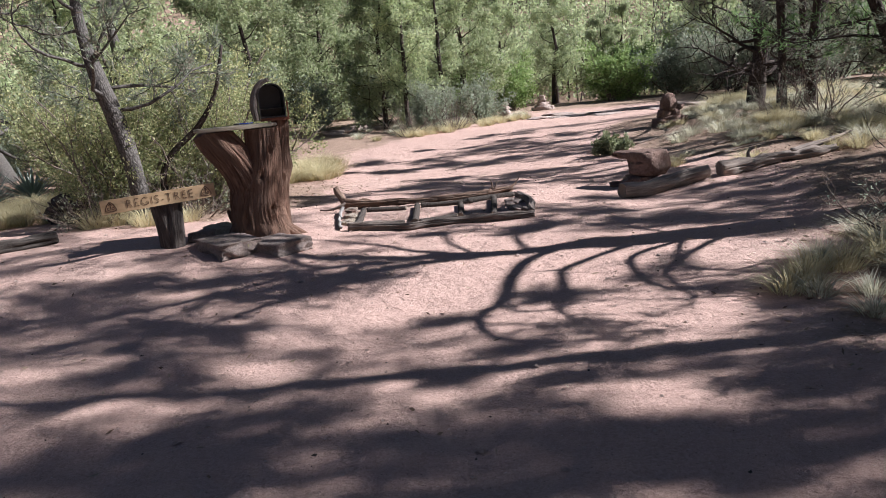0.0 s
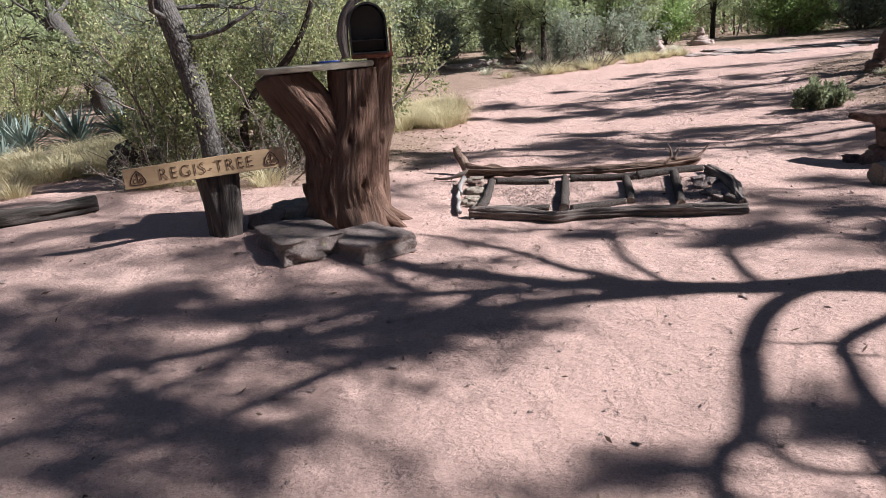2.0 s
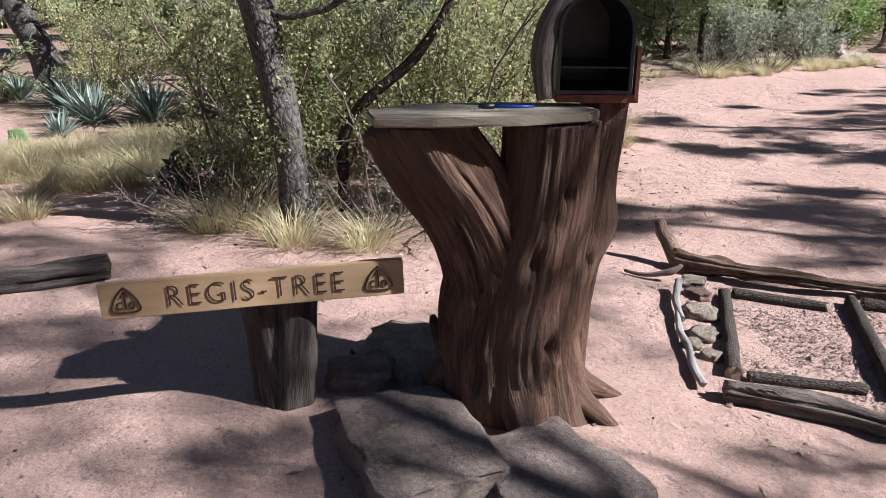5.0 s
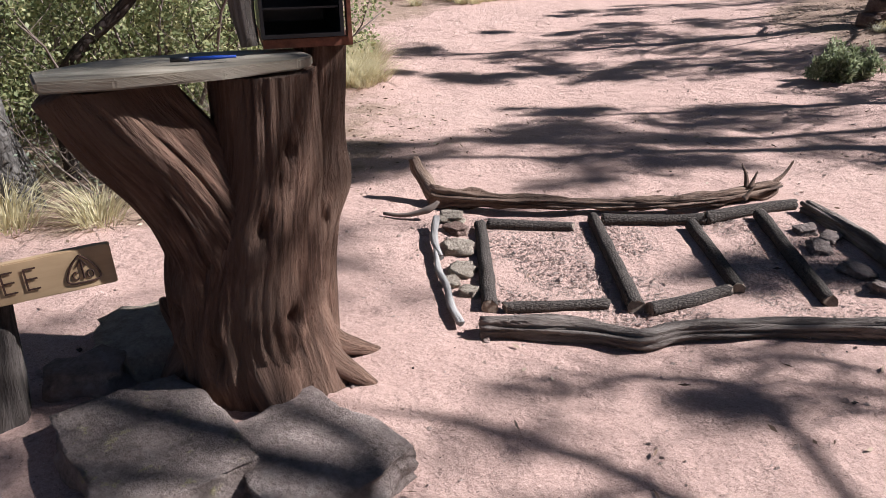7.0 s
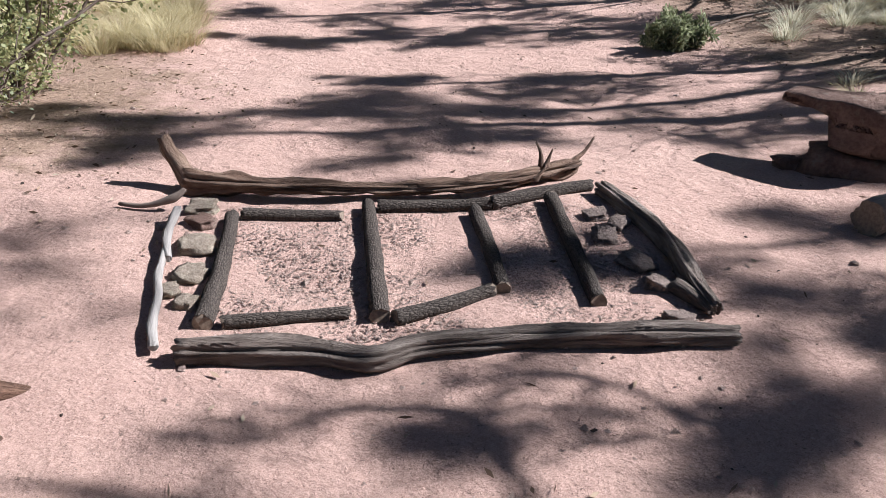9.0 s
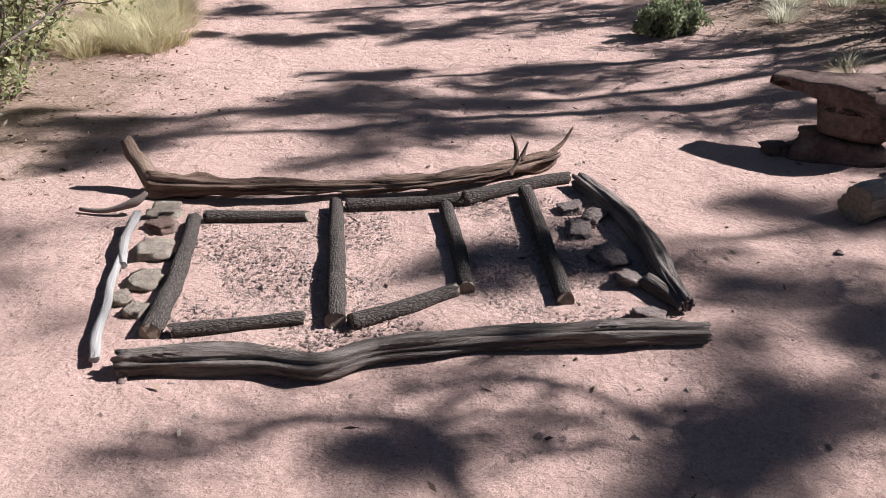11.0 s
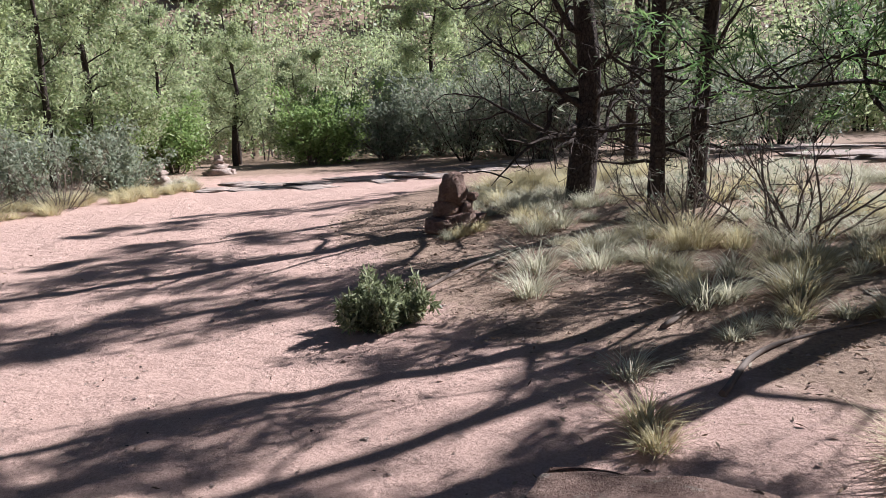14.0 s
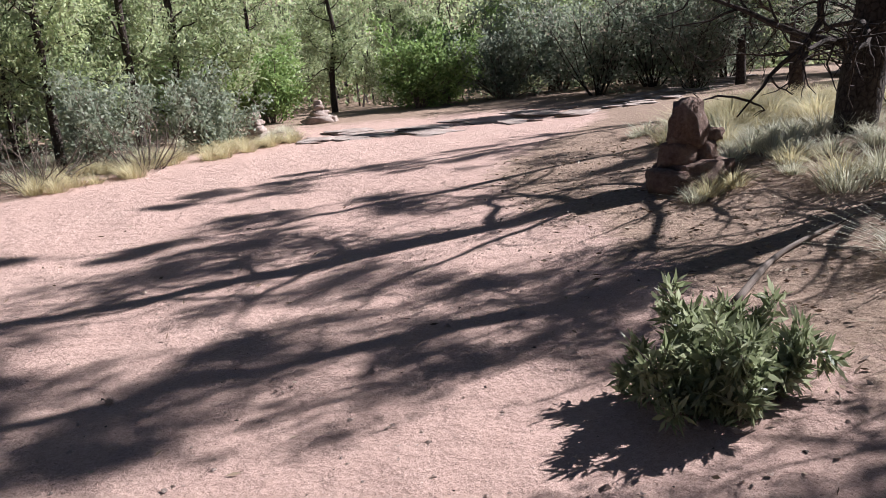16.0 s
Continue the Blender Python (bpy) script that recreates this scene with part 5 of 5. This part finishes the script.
# small leafy bush in the trail
LB = make_shrub("leafy_bush", "low leafy green bush growing in the trail", 91, 0.4, 0.34, 26, BUSHLEAF, TWIG, per=7, length=0.075, width=0.02, tuft_count=4, reach=0.012, r=0.006, category="bush", lo=0.15)
plant(LB, [(2.98, 13.3, 0.74, 0)])
LB.scale = (0.82, 0.82, 1.0)


# ---- yuccas and cactus by the side path ----
def yucca(seed, n=70, length=0.75):
    rng = np.random.default_rng(seed)
    ob = new("yucca")
    tagged(ob, "blue-grey yucca rosette with stiff pointed leaves", "yucca", "yuccas by the side path")
    for k in range(n):
        a, e = k * 2.4, rng.uniform(0.05, 1.35)
        ln = length * rng.uniform(0.75, 1.1)
        d = np.array((math.cos(a) * math.cos(e), math.sin(a) * math.cos(e), math.sin(e)))
        side = unit(np.cross(d, (0, 0, 1)))
        up = np.cross(side, d)
        s = Shape()
        v = []
        for t, w in ((0, 0.02), (0.35, 0.028), (0.75, 0.018), (1, 0.001)):
            c = d * ln * t - np.array((0, 0, 0.1 * t * t * math.cos(e))) + np.array((0, 0, 0.03))
            v += [c - side * w, c - up * w * 0.35, c + side * w]
        s.add(v, [[i * 3, i * 3 + 1, i * 3 + 4, i * 3 + 3] for i in range(3)] + [[i * 3 + 1, i * 3 + 2, i * 3 + 5, i * 3 + 4] for i in range(3)])
        part("leaf", s.mesh("leaf", YUCCALEAF), YUCCALEAF, ob)
    return ob


plant(yucca(3), [(-9.3, 13.9, 1.0, 0), (-8.6, 14.3, 1.1, 40), (-10.2, 14.6, 1.0, 80), (-8.1, 15.0, 1.15, 200), (-11.3, 15.4, 0.9, 130), (-8.9, 12.85, 0.6, 20), (-12.6, 15.8, 0.8, 300)], "yuccas by the side path")
ob = part("prickly_pear", rock_shape(0.22, 0.05, 0.26, 2.0, 0.1, 2, 3), CACTUS)
ob.matrix_basis = pose(-8.6, 11.9, gz(-8.6, 11.9), 0, 0, 30)
tagged(ob, "small green prickly pear pad beside grass", "cactus")


cact = thing("prickly_pear", 7.15, 11.75, gz(7.15, 11.75), "prickly pear with round green pads below a pine", "cactus")
for dx, dy, dz, w, h, rz, tip in ((0, 0, -0.02, 0.3, 0.3, 20, 0), (0.25, 0.05, -0.02, 0.28, 0.28, -30, 8), (-0.22, -0.05, -0.02, 0.2, 0.34, 60, -15), (0.08, 0.02, 0.22, 0.22, 0.22, 35, 10), (0.5, 0.1, -0.02, 0.26, 0.26, 5, 0), (0.34, 0.05, 0.2, 0.2, 0.2, -10, -12)):
    ob = part("pad", rock_shape(w, 0.05, h, dx * 9 + 1, 0.08, 1.5, 4, 0, 0.9), CACTUS, cact)
    ob.matrix_basis = pose(dx, dy, dz, 0, tip, rz)


# ---- grass, gravel, litter ----
def grass(name, label, mat, clumps, seed, blades=90, height=0.3, spread_r=0.14, width=0.0028):
    """Tussocks: x, y, size. One blade is three narrow faces that bow outward."""
    rng = np.random.default_rng(seed)
    V, F, n0 = [], [], 0
    for x, y, size in clumps:
        n = int(blades * (0.6 + 0.5 * size))
        a = rng.uniform(0, 2 * math.pi, n)
        o = rng.uniform(0, 1, n) ** 0.7
        bx, by = x + np.cos(a) * o * spread_r * size * 0.55, y + np.sin(a) * o * spread_r * size * 0.55
        bz = land(bx, by) - 0.015
        hh = height * size * rng.uniform(0.5, 1.15, n)
        lean = (0.35 + 1.3 * o) * rng.uniform(0.5, 1.4, n) * hh
        a2 = a + rng.normal(size=n) * 0.5
        sx, sy = -np.sin(a2), np.cos(a2)
        rows = []
        for t, w in ((0, 1.0), (0.5, 0.85)):
            ox, oy, oz = bx + np.cos(a2) * lean * t ** 1.8, by + np.sin(a2) * lean * t ** 1.8, bz + hh * (t - 0.25 * t * t * o)
            rows += [np.stack([ox - sx * width * w, oy - sy * width * w, oz], 1), np.stack([ox + sx * width * w, oy + sy * width * w, oz], 1)]
        rows.append(np.stack([bx + np.cos(a2) * lean, by + np.sin(a2) * lean, bz + hh * (1 - 0.3 * o)], 1))
        V.append(np.stack(rows, 1).reshape(-1, 3))
        b = (np.arange(n) * 5 + n0)[:, None]
        F += (b + np.array((0, 1, 3, 2))).tolist() + (b + np.array((2, 3, 4))).tolist()
        n0 += n * 5
    me = mesh_from(name, np.concatenate(V), F, mat)
    tagged(new(name, me), label, "grass", kind="stuff")


def scatter(n, x0, x1, y0, y1, keep, seed, lo=0.5, hi=1.2):
    rng = np.random.default_rng(seed)
    out = []
    while len(out) < n:
        x, y = rng.uniform(x0, x1), rng.uniform(y0, y1)
        if keep(x, y, rng):
            out.append((x, y, rng.uniform(lo, hi)))
    return out


PALE = [(-4.65, 6.75, 0.8), (3.35, 10.8, 0.5), (3.45, 11.0, 0.6), (4.0, 10.0, 0.75), (4.2, 10.15, 0.65), (5.3, 11.8, 0.9), (5.15, 10.0, 0.8), (5.4, 9.8, 0.95), (4.75, 15.75, 0.6), (5.0, 15.8, 0.6), (2.4, 4.95, 0.8), (2.75, 5.15, 0.9), (2.2, 4.75, 0.7),
        (3.1, 5.3, 0.9), (-4.05, 9.5, 1.3), (-3.6, 9.25, 1.2), (-4.3, 9.35, 1.0), (-3.1, 9.3, 0.9)]
PALE += scatter(46, -7.6, -5.0, 10.2, 12.6, lambda x, y, r: True, 2, 0.8, 1.4) + scatter(34, -3.4, -1.7, 13.6, 16.6, lambda x, y, r: x < -1.9, 3, 0.8, 1.4)
PALE += scatter(40, 5.0, 9.5, 17.0, 20.0, lambda x, y, r: x > 4.6 + (y - 16.5) * 0.9, 4, 0.8, 1.4) + scatter(40, -2.0, 3.0, 21.8, 26.4, lambda x, y, r: abs(x - (-1.4 + (y - 21.8) * 0.95)) < 0.8, 5, 0.7, 1.2)
PALE += scatter(40, -9.5, -5.5, 8.6, 12.0, lambda x, y, r: r.uniform() < 0.5, 6, 0.6, 1.2)
PALE += scatter(60, 4.4, 8.5, 10.4, 16.0, lambda x, y, r: x > 4.6 + 0.5 * smooth(12, 14, y), 16, 0.5, 1.1)
grass("dry_grass", "straw-coloured bunches of dry grass", STRAW, PALE, 8, 210, 0.29, 0.24, 0.0034)
BANK = scatter(300, 4.2, 11.0, 9.6, 19.0, lambda x, y, r: x > 4.3 + 0.5 * smooth(12, 10, y) + 0.5 * smooth(12, 14, y) + 0.6 * smooth(14.5, 15.5, y) + 0.6 * smooth(16.5, 18.5, y) and r.uniform() < 0.25 + 0.75 * float(smooth(10.6, 12.2, y)), 12, 0.4, 1.05)
BANK += [(4.15, 13.2, 0.9), (4.55, 13.8, 1.1), (3.75, 11.5, 0.6), (4.8, 12.1, 1.0), (4.6, 15.7, 0.5), (5.2, 16.3, 0.6)]
BANK += scatter(60, 2.1, 5.2, 3.0, 6.0, lambda x, y, r: x > 2.3 + 0.25 * abs(y - 4.6), 13, 0.45, 0.85) + scatter(30, -9, -4.4, 5.6, 8.0, lambda x, y, r: x < -4.4 - r.uniform() * 2, 14, 0.6, 1.1)
BANK += scatter(50, -2.6, 3.4, 22.2, 28, lambda x, y, r: x < -1.3 + (y - 21.8) * 0.9, 15, 0.6, 1.1)
grass("bank_grass", "grey-green and straw tussock grass over the bank", GREYGRASS, BANK, 9, 190, 0.26, 0.26, 0.0036)


def pebbles(name, label, mat, spots, seed, category="gravel", flat=0.5):
    """Small angular stones: x, y, size."""
    rng = np.random.default_rng(seed)
    p = np.array(spots)
    n = len(p)
    base = np.array([(1, 0, 0), (-1, 0, 0), (0, 1, 0), (0, -1, 0), (0, 0, 1), (0, 0, -1)], float)
    tri = np.array([(0, 2, 4), (2, 1, 4), (1, 3, 4), (3, 0, 4), (2, 0, 5), (1, 2, 5), (3, 1, 5), (0, 3, 5)])
    a = rng.uniform(0, 6.28, n)
    v = base[None] * (0.5 * p[:, 2])[:, None, None] * rng.uniform(0.6, 1.25, (n, 6, 1))
    v[:, :, 2] *= flat
    v = v + rng.normal(size=(n, 6, 3)) * 0.1 * p[:, 2][:, None, None]
    c, s_ = np.cos(a)[:, None], np.sin(a)[:, None]
    x, y = v[:, :, 0] * c - v[:, :, 1] * s_, v[:, :, 0] * s_ + v[:, :, 1] * c
    z = v[:, :, 2] + (land(p[:, 0], p[:, 1]) + p[:, 2] * 0.08)[:, None]
    v = np.stack([x + p[:, 0:1], y + p[:, 1:2], z], 2).reshape(-1, 3)
    f = (np.arange(n)[:, None, None] * 6 + tri[None]).reshape(-1, 3)
    tagged(new(name, mesh_from(name, v, f, mat)), label, category, kind="stuff")


rng = np.random.default_rng(17)
pebbles("bed_gravel", "fine pink granite gravel filling the log bed", GRAVEL, np.stack([rng.uniform(-1.0, 0.98, 9000), rng.uniform(8.14, 9.5, 9000), rng.uniform(0.008, 0.02, 9000)], 1), 18, flat=0.32)
pebbles("trail_pebbles", "scattered small stones on the trail", GRAVEL, np.concatenate([np.stack([rng.uniform(-5, 6, 16000), rng.uniform(0.5, 17, 16000), 0.006 + 0.02 * rng.uniform(0, 1, 16000) ** 3], 1),
        np.stack([rng.uniform(-4, 4, 420), rng.uniform(1, 16, 420), 0.02 + 0.035 * rng.uniform(0, 1, 420) ** 2], 1)]), 19)
spots = scatter(15000, -7, 9, 1.0, 19, lambda x, y, r: r.uniform() < 0.05 + float(litter_at(x, y)), 21)
s = Shape()
p = np.array(spots)
rng = np.random.default_rng(22)
c = np.stack([p[:, 0], p[:, 1], land(p[:, 0], p[:, 1]) + 0.012], 1)
d = rng.normal(size=(len(p), 3)) * np.array((1, 1, 0.15))
s.leaves(c, 0.05, 0.014, rng, 0.0, 0.25, d)
CH = np.random.default_rng(31)
pebbles("wood_chips", "dark crumbs of bark and cone scattered on the dirt", BARK, np.stack([CH.uniform(-4, 5, 700), CH.uniform(1, 15, 700), 0.007 + 0.018 * CH.uniform(0, 1, 700) ** 2], 1), 32, "wood chips")
tagged(part("leaf_litter", s.mesh("leaf_litter", LITTERMAT), LITTERMAT), "fallen needles, leaves and wood chips", "leaf litter", kind="stuff")
